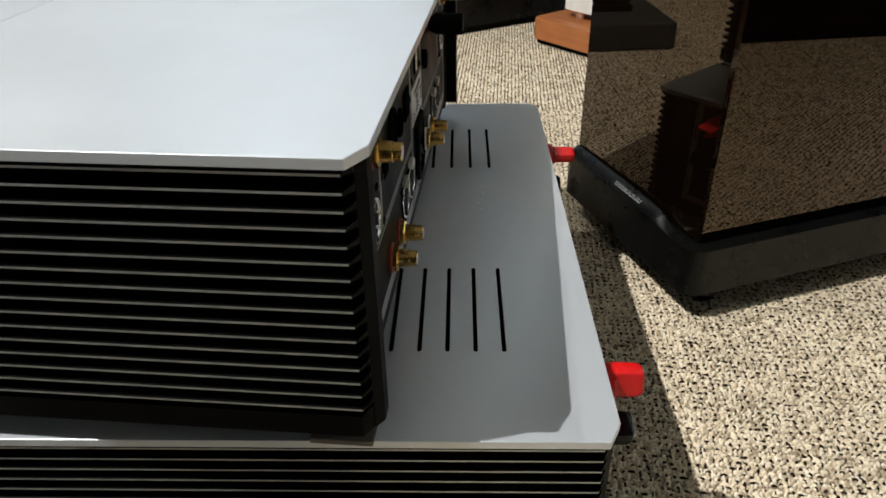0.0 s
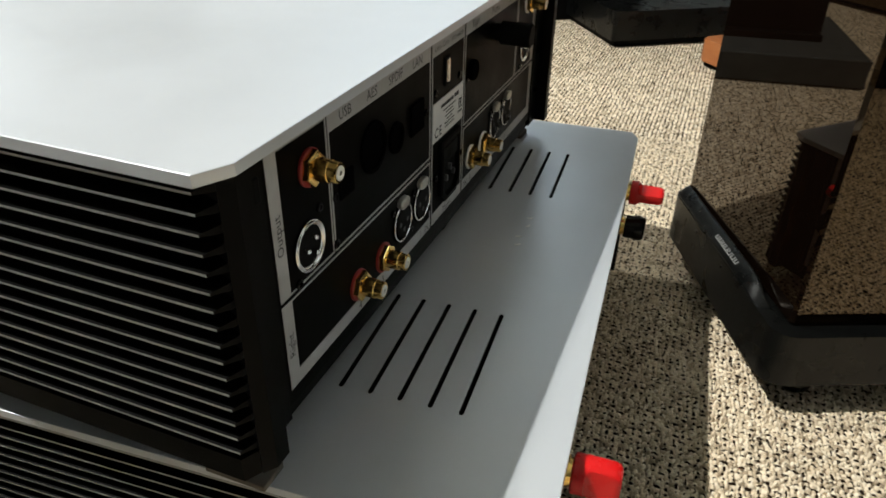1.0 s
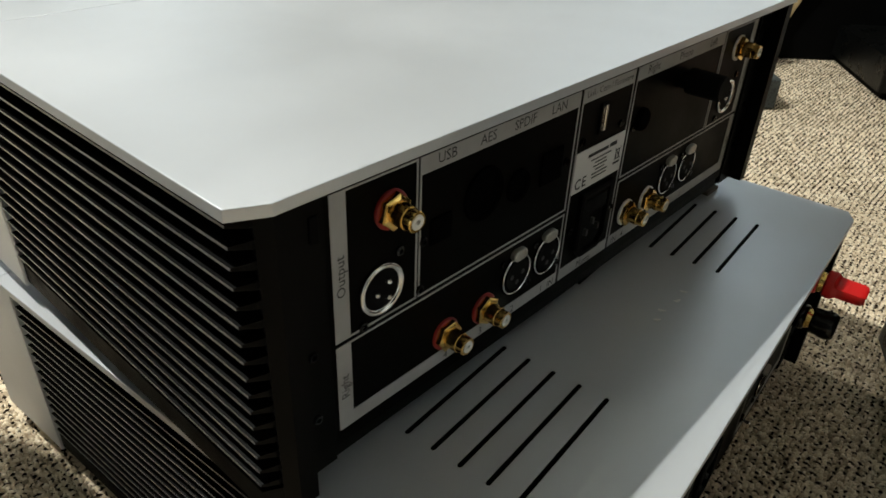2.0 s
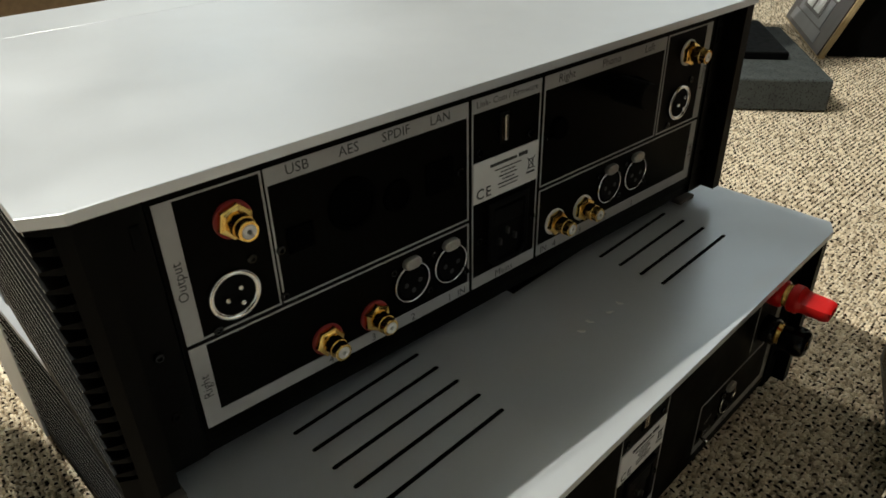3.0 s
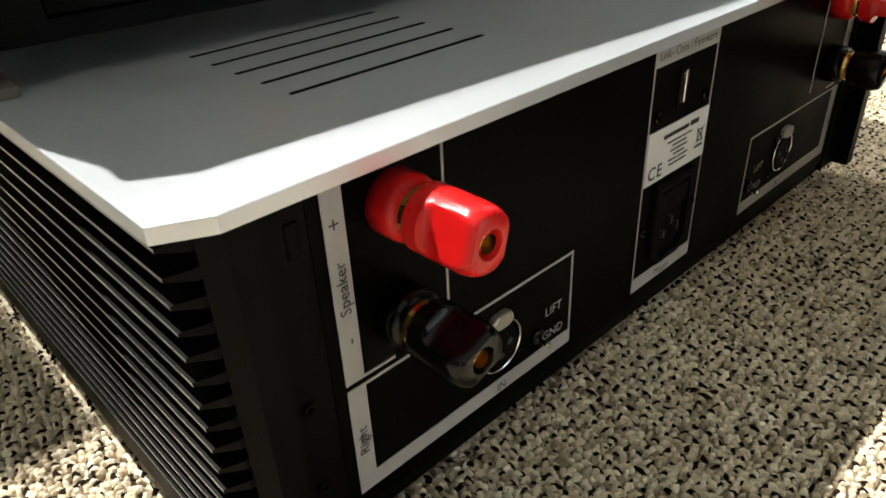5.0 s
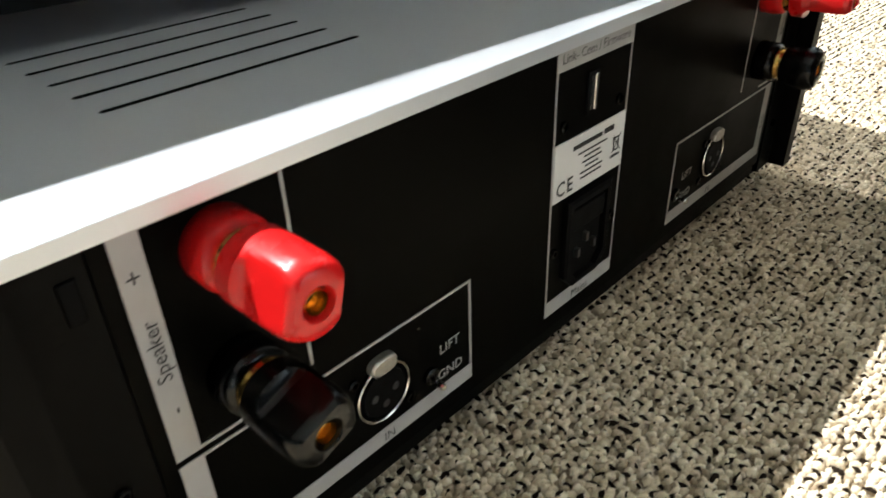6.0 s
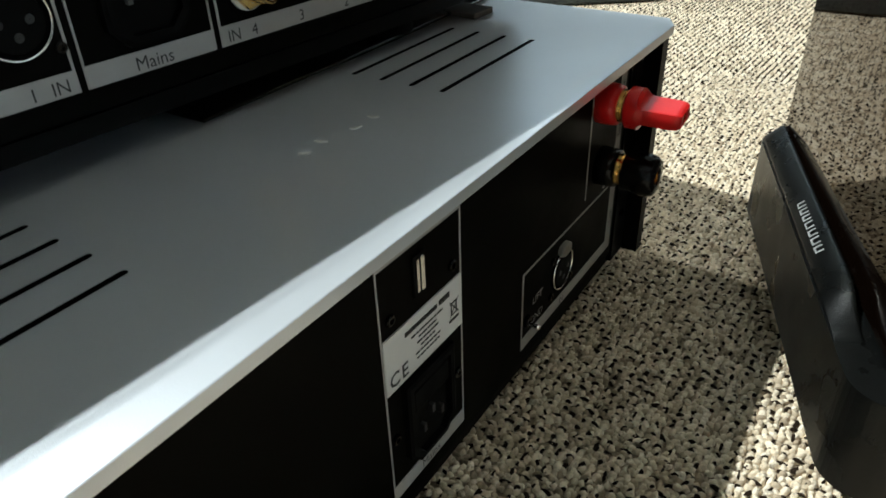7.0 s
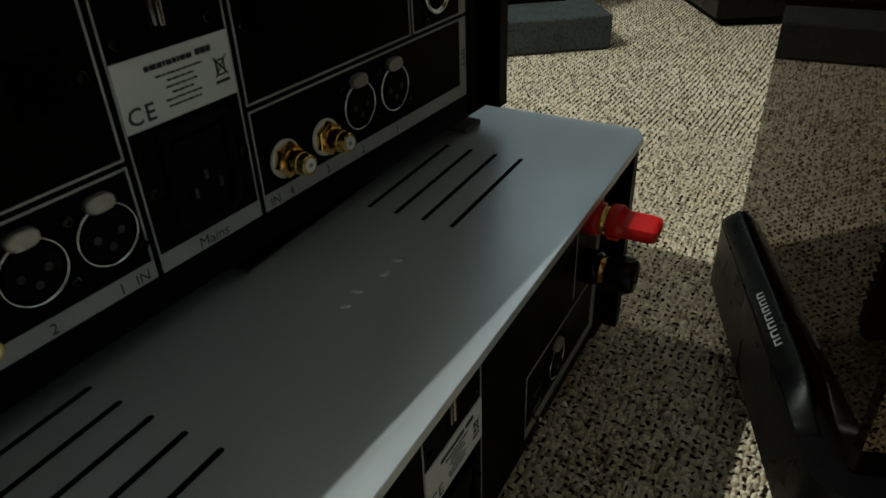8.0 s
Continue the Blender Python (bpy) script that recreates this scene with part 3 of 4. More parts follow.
# ---------------------------------------------------------------- lower unit: power amplifier
slots = [(x, y0, y1) for x in (-0.109, -0.0943, -0.0797, -0.065, -0.0502) for y0, y1 in ((-0.1512, -0.0745), (0.0718, 0.1488))]
lower = chassis(Matrix.Translation((0.0, 0.2225, 0.002)), "power_amplifier",
                "silver and black finned power amplifier standing on the carpet", slots, 0.141, 0.349, 0.364, 0.420, foot_drop=0.0042)
L = 0.0009
for s in (-1, 1):
    def mir(a, b):
        return (a, b) if s < 0 else (-b, -a)
    marking("speaker_marking", [(*mir(-0.1725, -0.1660), 0.0705, 0.1322), (*mir(-0.1660, -0.1318), 0.1313, 0.1322), (*mir(-0.1327, -0.1318), 0.0742, 0.1313),
                                (*mir(-0.1660, -0.1545), 0.0705, 0.0714)], lower)
    marking("input_marking", [(*mir(-0.1725, -0.1660), 0.0268, 0.0685), (*mir(-0.1660, -0.0690), 0.0268, 0.0330), (*mir(-0.1660, -0.0690), 0.0676, 0.0685),
                              (*mir(-0.0699, -0.0690), 0.0330, 0.0676)], lower)
    words("lettering", "+", 0.0062, s * 0.1692, 0.1212, lower, INK, upright=True)
    words("lettering", "Speaker", 0.0052, s * 0.1692, 0.1020, lower, INK_GREY, upright=True)
    words("lettering", "-", 0.0062, s * 0.1692, 0.0850, lower, INK, upright=True)
    words("lettering", "Right" if s < 0 else "Left", 0.0052, s * 0.1692, 0.0480, lower, INK_GREY, upright=True)
    sy = -0.1095 if s < 0 else 0.1095
    xlr_female(lower, sy, 0.0485)
    words("lettering", "IN", 0.0048, sy + 0.001, 0.0299, lower, INK_GREY)
    ty = -0.0800 if s < 0 else 0.0835
    words("lettering", "LIFT", 0.0054, ty, 0.0487, lower, PRINT)
    words("lettering", "GND", 0.0054, ty, 0.0383, lower, PRINT)
    tg = part("ground_switch", lathed([(PX, 0.0030), (PX + 0.0015, 0.0030), (PX + 0.0018, 0.0024), (PX + 0.0018, 0.0009)], seg=14, y=ty - 0.0095, z=0.0415), BLACK_GLOSS, lower, "small toggle switch with a bright lever")
    part("lever", lathed([(PX + 0.001, 0.0008), (PX + 0.0058, 0.0013), (PX + 0.0068, 0.0010), (PX + 0.0070, 0)], seg=10, y=ty - 0.0095, z=0.0400), CHROME, tg)
    part("screw", screw_mesh(s * 0.0985, 0.039, PX, 0.0018), BLACK_GLOSS, lower)
# centre column
marking("centre_marking", [(-0.0260, 0.0205, 0.1252, 0.1322), (-0.0260, -0.0253, 0.0268, 0.1252), (0.0198, 0.0205, 0.0268, 0.1252), (-0.0253, 0.0198, 0.0268, 0.0335)], lower)
words("lettering", "Link- Com / Firmware", 0.0046, -0.003, 0.1286, lower, INK_GREY)
words("lettering", "Mains", 0.0052, -0.003, 0.0300, lower, INK_GREY)
type_label(lower, -0.0252, 0.0197, 0.0772, 0.0995)
usb_port(lower, -0.0045, 0.1135)
mains_inlet(lower, -0.003, 0.0555)
wing_post(lower, -0.1500, 0.1206, RED, radians(75), "red_terminal", "glossy red speaker terminal with a winged cap", 0.0345, 0.0066)
wing_post(lower, -0.1515, 0.0862, BLACK_GLOSS, radians(20), "black_terminal", "glossy black speaker terminal with a winged cap", 0.0330, 0.0058)
wing_post(lower, 0.1420, 0.1206, RED, radians(8), "red_terminal", "glossy red speaker terminal with a winged cap", 0.0380, 0.0036, 0.16)
wing_post(lower, 0.1475, 0.0868, BLACK_GLOSS, radians(65), "black_terminal", "glossy black speaker terminal with a winged cap", 0.0285, 0.0096, -0.10)

# ---------------------------------------------------------------- upper unit: preamplifier
upper = chassis(pose(-0.0890, 0.2080, 0.1428, 0, 0, -4.2), "preamplifier", "silver and black finned preamplifier resting askew on the power amplifier", (), 0.1432, 0.219, 0.234, 0.290,
                ((-0.0075, -0.2045, -0.1905), (-0.0165, 0.181, 0.198)))
marking("output_marking", [(-0.1745, -0.1675, 0.0705, 0.1318), (-0.1675, -0.1332, 0.1310, 0.1318), (-0.1340, -0.1332, 0.0705, 0.1310), (-0.1675, -0.1340, 0.0705, 0.0713)], upper)
marking("digital_marking", [(-0.1322, -0.0285, 0.1245, 0.1318), (-0.1322, -0.1314, 0.0705, 0.1245), (-0.0293, -0.0285, 0.0705, 0.1245), (-0.1314, -0.0293, 0.0705, 0.0713)], upper)
marking("input_marking", [(-0.1745, -0.1675, 0.0270, 0.0685), (-0.1675, -0.0285, 0.0270, 0.0338), (-0.1675, -0.0285, 0.0677, 0.0685), (-0.0293, -0.0285, 0.0338, 0.0677)], upper)
marking("centre_marking", [(-0.0262, 0.0205, 0.1248, 0.1318), (-0.0262, -0.0255, 0.0270, 0.1248), (0.0198, 0.0205, 0.0270, 0.1248), (-0.0255, 0.0198, 0.0270, 0.0338)], upper)
marking("phono_marking", [(0.0228, 0.1255, 0.1245, 0.1318), (0.0228, 0.0236, 0.0705, 0.1245), (0.1247, 0.1255, 0.0705, 0.1245), (0.0236, 0.1247, 0.0705, 0.0713)], upper)
marking("output_marking", [(0.1272, 0.1672, 0.1310, 0.1318), (0.1272, 0.1280, 0.0705, 0.1310), (0.1280, 0.1672, 0.0705, 0.0713), (0.1672, 0.1730, 0.0705, 0.1318)], upper)
marking("input_marking", [(0.0228, 0.1730, 0.0270, 0.0338), (0.0228, 0.1672, 0.0677, 0.0685), (0.0228, 0.0236, 0.0338, 0.0677), (0.1672, 0.1730, 0.0338, 0.0685)], upper)
for text, y in (("USB", -0.118), ("AES", -0.094), ("SPDIF", -0.070), ("LAN", -0.0455), ("Right", 0.039), ("Phono", 0.075), ("Left", 0.109)):
    words("lettering", text, 0.0062, y, 0.1280, upper, INK_GREY)
words("lettering", "Link- Com / Firmware", 0.0046, -0.003, 0.1282, upper, INK_GREY)
words("lettering", "Mains", 0.0060, -0.003, 0.0303, upper, INK_GREY)
for text, y in (("4", -0.114), ("3", -0.090), ("2", -0.066), ("1", -0.042), ("IN", -0.034), ("IN", 0.0285), ("4", 0.0375), ("3", 0.060), ("2", 0.084), ("1", 0.110)):
    words("lettering", text, 0.0056, y, 0.0303, upper, INK_GREY)
for y in (-0.171, 0.1702):
    words("lettering", "Output", 0.0058, y, 0.0985, upper, INK_GREY, upright=True)
    words("lettering", "Right" if y < 0 else "Left", 0.0056, y, 0.0485, upper, INK_GREY, upright=True)
type_label(upper, -0.0254, 0.0197, 0.0775, 0.0995)
usb_port(upper, -0.0055, 0.1130)
mains_inlet(upper, -0.002, 0.0555)
for y, z, w, a in ((-0.147, 0.1165, RED_MATT, 0.3), (-0.1145, 0.0420, RED_MATT, 0.1), (-0.0885, 0.0420, RED_MATT, 0.5), (0.037, 0.0445, WHITE_PL, 0.2), (0.061, 0.0445, WHITE_PL, 0.45),
                   (0.150, 0.1175, WHITE_PL, 0.6)):
    rca(upper, y, z, w, a)
xlr_male(upper, -0.152, 0.0845)
xlr_male(upper, 0.148, 0.0865)
for y in (-0.0655, -0.0410, 0.0845, 0.1100):
    xlr_female(upper, y, 0.0505)
# digital input sockets and blanking covers
part("data_port", boxed(PX, PX + 0.0013, -0.1265, -0.1145, 0.0920, 0.1035, bevel=0.0005), RECESS, upper)
part("network_port", boxed(PX, PX + 0.0013, -0.0545, -0.0385, 0.0925, 0.1085, bevel=0.0005), RECESS, upper)
part("digital_socket", lathed([(PX, 0.0001), (PX, 0.0122), (PX + 0.0012, 0.0119), (PX + 0.0012, 0.0098), (PX + 0.0004, 0.0096), (PX + 0.0004, 0)], seg=32, y=-0.0945, z=0.1035), RECESS, upper)
part("digital_socket", lathed([(PX, 0.0001), (PX, 0.0078), (PX + 0.0014, 0.0075), (PX + 0.0014, 0.0058), (PX + 0.0004, 0.0056), (PX + 0.0004, 0)], seg=28, y=-0.0710, z=0.0990), RECESS, upper)
part("ground_post", lathed([(PX, 0.0001), (PX, 0.0062), (PX + 0.002, 0.0062), (PX + 0.003, 0.0055), (PX + 0.003, 0)], seg=24, y=0.0345, z=0.1015), RECESS, upper)
part("dust_cap", lathed([(PX, 0.0001), (PX, 0.0052), (PX + 0.004, 0.0052), (PX + 0.004, 0.0072), (PX + 0.0225, 0.0072), (PX + 0.0235, 0.0066), (PX + 0.0235, 0.0)], seg=28, y=0.0790, z=0.1130), BLACK_MATT, upper,
     "black plastic cap on a phono socket")
part("phono_socket", lathed([(PX, 0.0001), (PX, 0.0062), (PX + 0.002, 0.0062), (PX + 0.012, 0.0045), (PX + 0.012, 0.0)], seg=24, y=0.0985, z=0.1080), RECESS, upper)
for y, z in ((-0.130, 0.0955), (-0.1315, 0.074), (-0.034, 0.0985), (0.0275, 0.0985), (0.121, 0.0985)):
    part("screw", screw_mesh(y, z, PX), BLACK_GLOSS, upper)

# ---------------------------------------------------------------- lying on the power amplifier
bm = boxed(-0.262, -0.107, 0.224, 0.431, 0.1436, 0.1452, bevel=0.0005)
tagged(part("booklet", bm, SHEET, None, "thin black glossy booklet lying between the two units"), category="booklet")
for i, (x, y, a) in enumerate(((-0.0575, 0.259, 20), (-0.0565, 0.248, 60), (-0.060, 0.233, 15), (-0.058, 0.223, 40))):
    f = bmesh.new()
    prism(f, [(0.0022 * math.cos(t) * (1 + 0.3 * math.sin(3 * t + i)), 0.0009 * math.sin(t) + 0.0006 * math.cos(t) ** 2) for t in [math.tau * k / 8 for k in range(8)]], 0.0, 0.0004)
    tagged(part("dust_flake", f, DUST, None, "tiny pale dust flake on the silver plate", m=pose(x, y, 0.1431, 0, 0, a)), category="dust", group="dust flakes")

# ---------------------------------------------------------------- floor-standing loudspeaker
def rounded(x0, x1, y0, y1, r, seg=6):
    pts = []
    for cx, cy, a0 in ((x1 - r, y0 + r, -90), (x1 - r, y1 - r, 0), (x0 + r, y1 - r, 90), (x0 + r, y0 + r, 180)):
        for i in range(seg + 1):
            a = radians(a0 + 90 * i / seg)
            pts.append((cx + r * math.cos(a), cy + r * math.sin(a)))
    return pts


SPK = pose(0.1232, 0.2984, 0.0, 0, 0, 20.0)
spk = thing("floorstanding_loudspeaker", SPK, "tall dark piano-lacquer loudspeaker on a black plinth", "loudspeaker")
part("cabinet", prism(bmesh.new(), [(0.0035, -0.0020), (0.335, -0.0020), (0.335, 0.202), (-0.0005, 0.202), (-0.002, 0.2005), (0.0010, 0.0005)], 0.0725, 0.98), LACQUER, spk,
     "mirror-gloss dark brown lacquered cabinet")
bm = prism(bmesh.new(), rounded(-0.0135, 0.350, -0.0155, 0.2120, 0.017, 9), 0.027, 0.0705)
top = [f for f in bm.faces if all(v.co.z > 0.0704 for v in f.verts)]
bmesh.ops.inset_region(bm, faces=top, thickness=0.0012, depth=0.0012)
plinth = part("plinth", bm, PLINTH, spk, "satin black moulded plinth with rounded corners")
# raised rail with a sloping face along the front of the plinth
bm = bmesh.new()
prof = [(-0.0130, 0.0705), (-0.0125, 0.0725), (-0.0050, 0.0795), (-0.0040, 0.0800), (-0.0028, 0.0800), (-0.0026, 0.0705)]
ys = [(0.018, 0.03), (0.026, 0.12), (0.034, 0.4), (0.040, 0.75), (0.046, 0.95), (0.054, 1.0), (0.194, 1.0), (0.200, 0.92), (0.2045, 0.6), (0.2065, 0.2)]
rings = []
for y, k in ys:
    rings.append([bm.verts.new((-0.0026 - (-0.0026 - x) * (1.0 if y < 0.19 else max(k, 0.45)), y, 0.0705 + (z - 0.0705) * k)) for x, z in prof])
for a, b in zip(rings, rings[1:]):
    for i in range(len(prof)):
        i2 = (i + 1) % len(prof)
        bm.faces.new((a[i], a[i2], b[i2], b[i]))
bm.faces.new(rings[0])
bm.faces.new(rings[-1][::-1])
part("front_rail", bm, PLINTH, plinth, smooth=True)
# maker's badge as a plain row of pale shapes on the slope
y = 0.0235
for w in (0.0044, 0.0044, 0.0042, 0.0052, 0.0048, 0.0052, 0.0046):
    bm = boxed(-0.0019, 0.0019, y - 0.0011, y, 0.0, 0.0003)
    box(bm, -0.0019, 0.0019, y - w, y - w + 0.0010, 0.0, 0.0003)
    box(bm, -0.0019, -0.0011, y - w + 0.0010, y - 0.0011, 0.0, 0.0003)
    part("badge_mark", bm, BADGE, plinth, m=pose(-0.0089, 0.0900, 0.0762, 0, -43, 0))
    y -= w + 0.0017
for fx, fy in ((0.027, 0.012), (0.024, 0.192), (0.325, 0.020), (0.325, 0.192)):
    f = lathed([(0.0, 0.0), (0.0, 0.006), (0.006, 0.012), (0.012, 0.0135), (0.018, 0.0135), (0.0185, 0.016), (0.0275, 0.016), (0.0275, 0.0)], seg=24)
    bmesh.ops.rotate(f, verts=f.verts, cent=(0, 0, 0), matrix=Matrix.Rotation(radians(-90), 3, "Y"))
    part("spike_foot", f, BLACK_GLOSS, spk, m=Matrix.Translation((fx, fy, 0.0)))

# ---------------------------------------------------------------- equipment further back
far = thing("black_speaker_plinth", pose(-0.090, 1.212, 0.0, 0, 0, 31.5), "wide satin black loudspeaker stand with sloping edges", "speaker base")
bm = bmesh.new()
prism(bm, rounded(0.0, 0.62, 0.0, 0.34, 0.006, 3), 0.012, 0.066)
topf = [f for f in bm.faces if all(v.co.z > 0.0655 for v in f.verts)]
bmesh.ops.inset_region(bm, faces=topf, thickness=0.045, depth=0.022)
part("base", bm, PLINTH, far)
part("foot_strip", boxed(0.01, 0.61, 0.01, 0.33, 0.0, 0.013), BLACK_MATT, far)
part("turntable_disc", prism(bmesh.new(), rounded(0.075, 0.53, 0.065, 0.27, 0.02), 0.0875, 0.096), CHROME, far, "bright metal mounting plate")
part("column", prism(bmesh.new(), rounded(0.10, 0.50, 0.085, 0.25, 0.012), 0.0955, 1.0), BLACK_GLOSS, far, "glossy black loudspeaker column")

low = thing("white_loudspeaker", pose(0.064, 1.166, 0.0, 0, 0, -51.0), "white loudspeaker on a rounded orange wooden base", "loudspeaker")
bm = prism(bmesh.new(), rounded(0.0, 0.30, 0.0, 0.26, 0.012, 5), 0.009, 0.047, bevel=0.003)
part("wooden_base", bm, WOOD, low, "orange-brown stained wooden base with soft corners")
part("foot_strip", boxed(0.008, 0.292, 0.008, 0.252, 0.0, 0.0095), BLACK_MATT, low)
f = lathed([(0.0, 0.0), (0.0, 0.012), (0.012, 0.012), (0.016, 0.009), (0.016, 0.0)], seg=20)
bmesh.ops.rotate(f, verts=f.verts, cent=(0, 0, 0), matrix=Matrix.Rotation(radians(-90), 3, "Y"))
for fx, fy in ((0.060, 0.070), (0.24, 0.070), (0.060, 0.19), (0.24, 0.19)):
    part("chrome_stud", f.copy(), CHROME, low, m=Matrix.Translation((fx, fy, 0.0465)))
f.free()
part("cabinet", prism(bmesh.new(), rounded(0.035, 0.27, 0.045, 0.225, 0.008), 0.062, 0.75), WHITE_PL, low, "plain white cabinet")

# grey stone slab with a black finned unit on it
slab = thing("stone_slab", pose(-0.202, 1.048, 0.0, 0, 0, 37.0), "dark grey speckled stone slab lying on the carpet", "stone slab")
part("slab_body", boxed(-0.456, 0.0, 0.0, 0.30, 0.0, 0.047, bevel=0.003), GRANITE, slab)
boxy = thing("finned_amplifier", pose(-0.290, 1.100, 0.0468, 0, 0, 37.0), "black finned monoblock amplifier on the stone slab", "amplifier")
part("body", boxed(-0.36, -0.12, 0.02, 0.22, 0.012, 0.30, bevel=0.002), BLACK_MATT, boxy)
part("base", boxed(-0.36, 0.0, 0.0, 0.20, 0.0, 0.012, bevel=0.002), BLACK_MATT, boxy)
for i in range(9):
    part("fin", boxed(-0.1205, -0.094, 0.022 + 0.022 * i, 0.028 + 0.022 * i, 0.012, 0.296), BLACK_MATT, boxy)

# leaning framed picture and a dark cabinet behind it
pic = thing("framed_picture", Matrix.Translation((-0.316, 1.304, 0.0)) @ pose(0, 0, 0, 0, 0, -57.0) @ pose(0, 0, 0, -22, 0, 0), "framed print of a grey house leaning on a cabinet", "picture")
part("frame", boxed(-0.293, 0.0, 0.003, 0.013, 0.0, 0.33, bevel=0.001), PALE_WOOD, pic, "pale wooden frame edge")
part("print", boxed(-0.289, -0.004, 0.0005, 0.0032, 0.004, 0.326), PIC_DARK, pic)
part("printed_wall", boxed(-0.245, -0.070, -0.0003, 0.0008, 0.036, 0.084), PIC_GREY, pic)
part("printed_step", boxed(-0.262, -0.055, -0.0005, 0.0008, 0.012, 0.0335), PIC_GREY, pic)
part("printed_window", boxed(-0.225, -0.105, -0.0008, -0.0001, 0.046, 0.082), PIC_DARK, pic)
for a, b in ((-0.213, -0.172), (-0.160, -0.119)):
    part("printed_pane", boxed(a, b, -0.0012, -0.0006, 0.052, 0.078), PIC_WHITE, pic)
part("printed_sky", boxed(-0.240, -0.065, -0.0005, 0.0008, 0.088, 0.20), PIC_WHITE, pic)
cab = thing("dark_cabinet", pose(-0.205, 1.385, 0.0, 0, 0, 37.0), "black raked cabinet standing on the carpet", "cabinet")
bm = bmesh.new()
low_ring = [bm.verts.new(p) for p in ((-0.117, 0.012, 0.0), (0.20, 0.012, 0.0), (0.20, 0.30, 0.0), (-0.096, 0.30, 0.0))]
top_ring = [bm.verts.new(p) for p in ((0.004, 0.020, 0.30), (0.19, 0.020, 0.30), (0.19, 0.29, 0.30), (0.025, 0.29, 0.30))]
bm.faces.new(low_ring[::-1])
bm.faces.new(top_ring)
for k in range(4):
    bm.faces.new((low_ring[k], low_ring[(k + 1) % 4], top_ring[(k + 1) % 4], top_ring[k]))
bmesh.ops.bevel(bm, geom=bm.edges[:], offset=0.003, segments=2, affect="EDGES", profile=0.5)
part("body", bm, BLACK_MATT, cab)

# beyond the front of the units
chest = thing("wooden_chest", pose(-1.05, 0.05, 0.0, 0, 0, 0), "low dark brown wooden chest on the carpet", "chest")
part("body", boxed(-0.35, 0.0, 0.0, 1.30, 0.01, 0.30, bevel=0.004), DARK_WOOD, chest)
part("foot_rail", boxed(-0.33, -0.02, 0.02, 1.28, 0.0, 0.0105), BLACK_MATT, chest)
bag = part("fabric_bag", prism(bmesh.new(), rounded(-0.22, -0.02, 0.0, 0.16, 0.04), 0.0, 0.13, bevel=0.02), BEIGE, None, "beige fabric bag standing on the carpet", m=pose(-0.95, 0.42, 0.0, 0, 0, 12))
tagged(bag, category="bag")
behind = thing("low_cabinet", pose(0.90, -0.145, 0.0, 0, 0, 32.0), "matt black equipment cabinet standing on the carpet", "cabinet")
part("body", boxed(-0.35, 0.75, -0.45, 0.0, 0.02, 1.10, bevel=0.004), BLACK_MATT, behind)
part("plinth", boxed(-0.34, 0.74, -0.44, -0.01, 0.0, 0.0205), BLACK_MATT, behind)

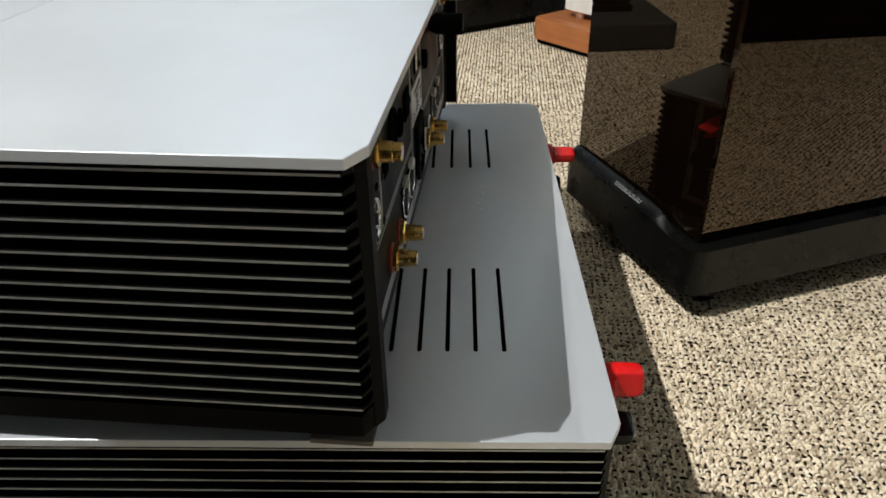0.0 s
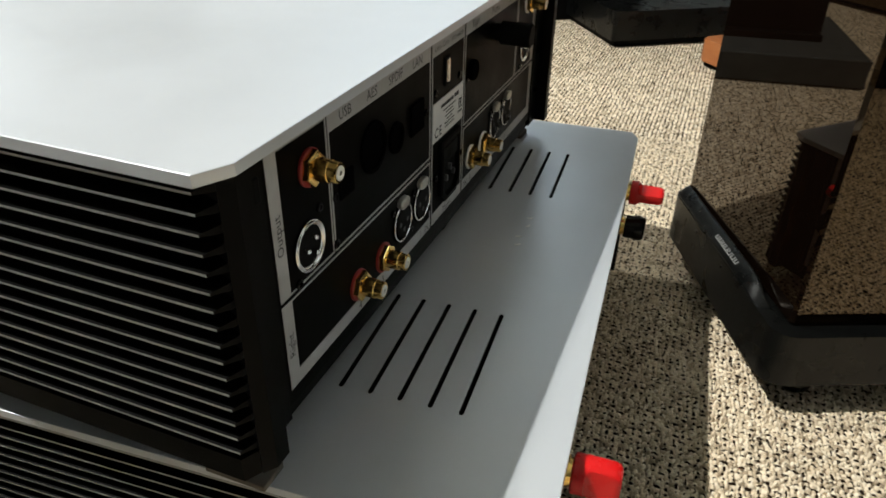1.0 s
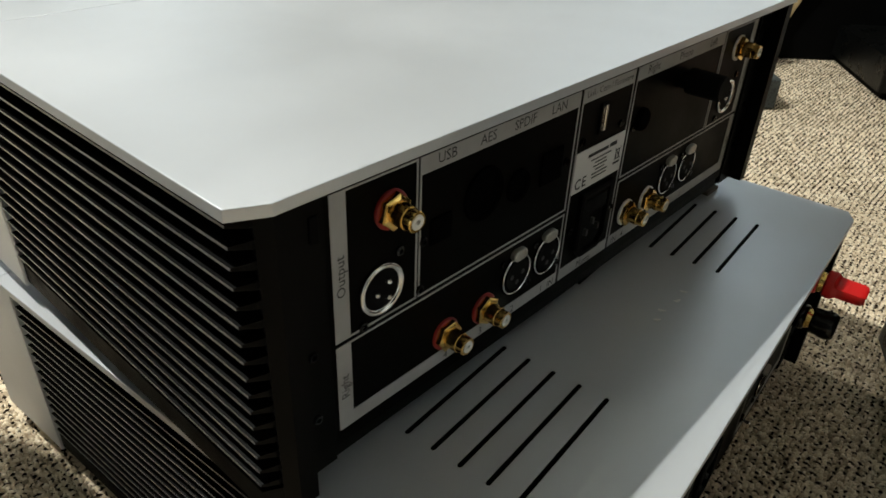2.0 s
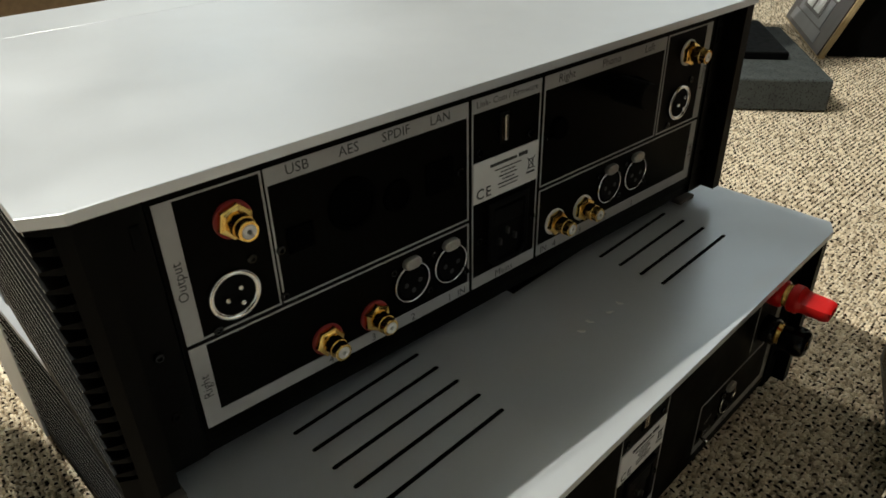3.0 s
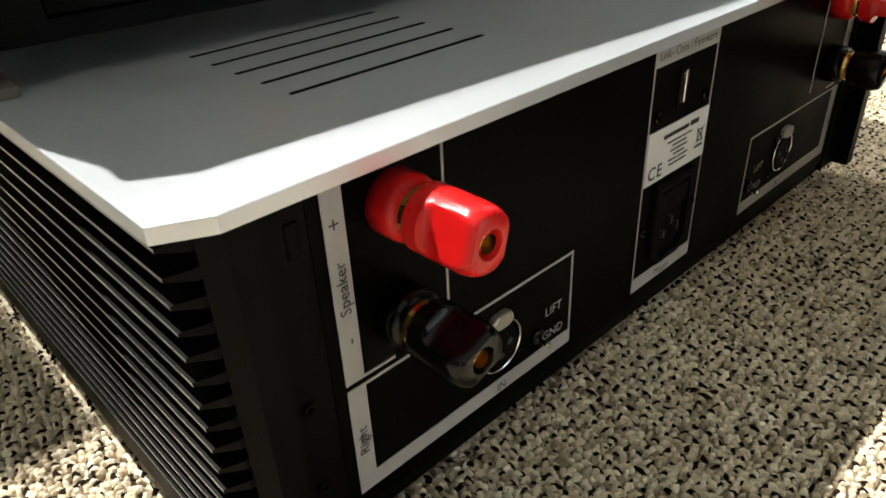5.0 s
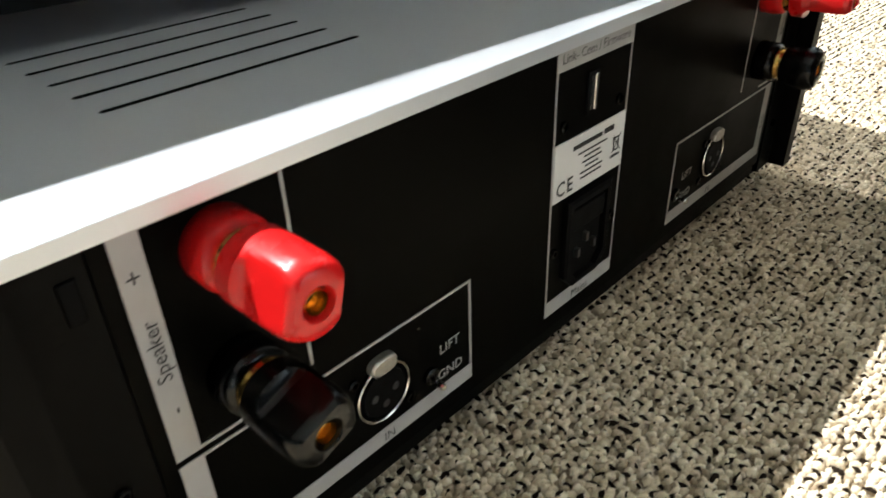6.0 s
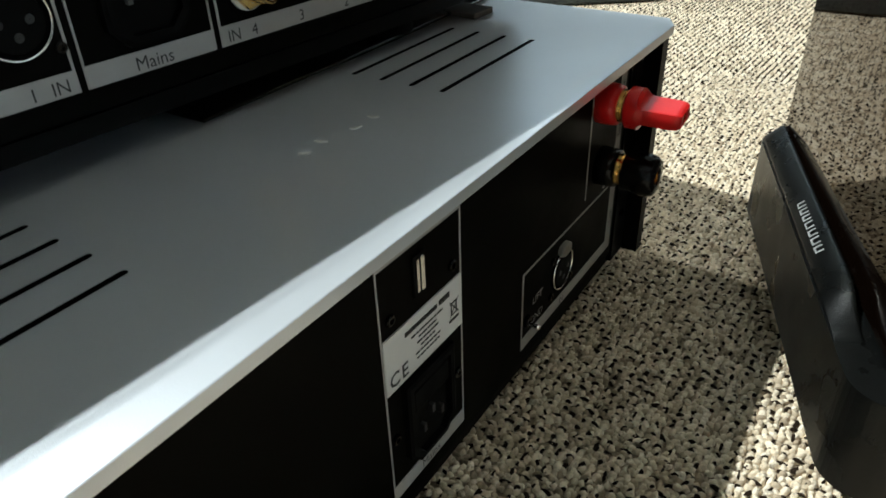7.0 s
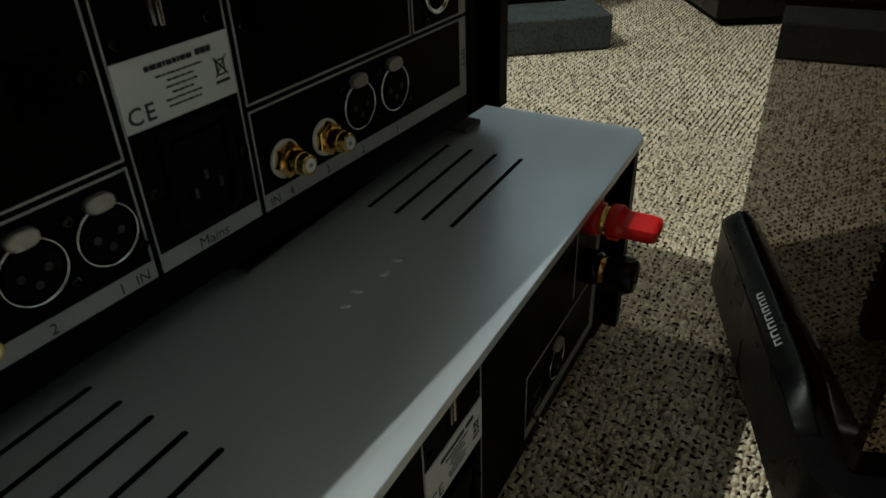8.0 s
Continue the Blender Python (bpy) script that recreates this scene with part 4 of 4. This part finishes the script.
# ---------------------------------------------------------------- carpet pile
def pile(name, x0, x1, y0, y1, holes, simple, seed, fleck=False):
    """Low yarn loops in staggered rows, each a small dome of its own."""
    rng = np.random.default_rng(seed)
    a, b = (0.0078, 0.0041) if simple or fleck else (0.0040, 0.0026)
    turn = radians(40)
    cx, cy = (x0 + x1) / 2, (y0 + y1) / 2
    n = int(np.hypot(x1 - x0, y1 - y0) / b / 1.9)
    i, j = np.meshgrid(np.arange(-n, n), np.arange(-n, n), indexing="ij")
    u = (i + 0.5 * ((j + int(fleck)) % 2)).ravel() * a
    row = (j % 2).ravel()
    v = j.ravel() * b
    u = u + rng.normal(0, 0.0006, u.size)
    v = v + rng.normal(0, 0.0004, v.size)
    x = cx + u * np.cos(turn) - v * np.sin(turn)
    y = cy + u * np.sin(turn) + v * np.cos(turn)
    keep = (x > x0) & (x < x1) & (y > y0) & (y < y1)
    for hx0, hx1, hy0, hy1 in holes:
        keep &= ~((x > hx0) & (x < hx1) & (y > hy0) & (y < hy1))
    if fleck:
        keep &= rng.random(x.size) > 0.12
    x, y, row = x[keep], y[keep], row[keep]
    k = x.size
    yaw = turn + np.where(row > 0, 0.42, -0.42) + rng.normal(0, 0.32, k)
    ra, rb = (0.0039 if simple else 0.0023) * rng.uniform(0.75, 1.25, k), (0.00245 if simple else 0.0016) * rng.uniform(0.75, 1.25, k)
    h = 0.0026 + 0.0011 * rng.random(k)
    if simple:
        ra, rb = 1.25 * ra, 1.3 * rb
    # dark slanted domes on a lattice shifted by half a step
    if fleck:
        yaw = turn + np.where(row > 0, 0.75, -0.75) + rng.normal(0, 0.22, k)
        size = 0.95 if simple else 1.1
        ra, rb = size * 0.0024 * rng.uniform(0.5, 1.35, k), size * 0.00115 * rng.uniform(0.6, 1.35, k)
        h = 0.0033 + 0.0006 * rng.random(k)
    seg = 6 if fleck and not simple else 4 if simple else 6
    lobe = rng.uniform(0.72, 1.2, (k, seg))
    t = np.arange(seg) * 2 * np.pi / seg
    levels = [(1.0, 0.0)] if simple else [(1.0, 0.55)] if fleck else [(1.0, 0.15), (0.72, 0.8)]
    cols = []
    for s, hz in levels:
        px, py = s * lobe * ra[:, None] * np.cos(t), s * lobe * rb[:, None] * np.sin(t)
        X = x[:, None] + px * np.cos(yaw)[:, None] - py * np.sin(yaw)[:, None]
        Y = y[:, None] + px * np.sin(yaw)[:, None] + py * np.cos(yaw)[:, None]
        Z = np.repeat((-0.0036 + hz * h)[:, None], seg, 1)
        ring = np.stack([X, Y, Z], 2)
        if not simple and not fleck:
            ring += rng.normal(0, 0.00022, ring.shape)
        cols.append(ring)
    cols.append(np.stack([x, y, -0.0036 + h], 1)[:, None, :])
    pts = np.concatenate(cols, 1)
    per = pts.shape[1]
    tris = []
    for l in range(len(levels) - 1):
        for q in range(seg):
            r = (q + 1) % seg
            p0, p1, p2, p3 = l * seg + q, l * seg + r, (l + 1) * seg + r, (l + 1) * seg + q
            tris += [(p0, p1, p2), (p0, p2, p3)]
    last = (len(levels) - 1) * seg
    for q in range(seg):
        tris.append((last + q, last + (q + 1) % seg, per - 1))
    tris = (np.array(tris)[None] + (np.arange(k) * per)[:, None, None]).reshape(-1, 3)
    me = bpy.data.meshes.new(name)
    me.vertices.add(k * per)
    me.vertices.foreach_set("co", pts.reshape(-1).astype(np.float32))
    me.loops.add(tris.size)
    me.loops.foreach_set("vertex_index", tris.reshape(-1).astype(np.int32))
    me.polygons.add(len(tris))
    me.polygons.foreach_set("loop_start", (np.arange(len(tris)) * 3).astype(np.int32))
    me.polygons.foreach_set("use_smooth", np.ones(len(tris), dtype=bool))
    me.update(calc_edges=True)
    me.materials.append(DARK_FLECK if fleck else YARN_FAR if simple else YARN)
    return tagged(new(name, me), "dark brown flecks of the loop-pile carpet" if fleck else "cream loop-pile carpet flecked with brown", "carpet", kind="stuff")


NEAR = [(-0.06, 0.52, -0.10, 0.80), (-0.50, -0.06, -0.14, 0.01)]
for seed, (x0, x1, y0, y1) in enumerate(NEAR):
    pile("carpet_pile", x0, x1, y0, y1, [], False, 3 + seed)
    pile("carpet_flecks", x0, x1, y0, y1, [], False, 13 + seed, True)
pile("carpet_pile", -1.35, 1.25, -0.50, 2.10, NEAR, True, 4)
pile("carpet_flecks", -1.35, 1.25, -0.50, 2.10, NEAR, True, 4, True)
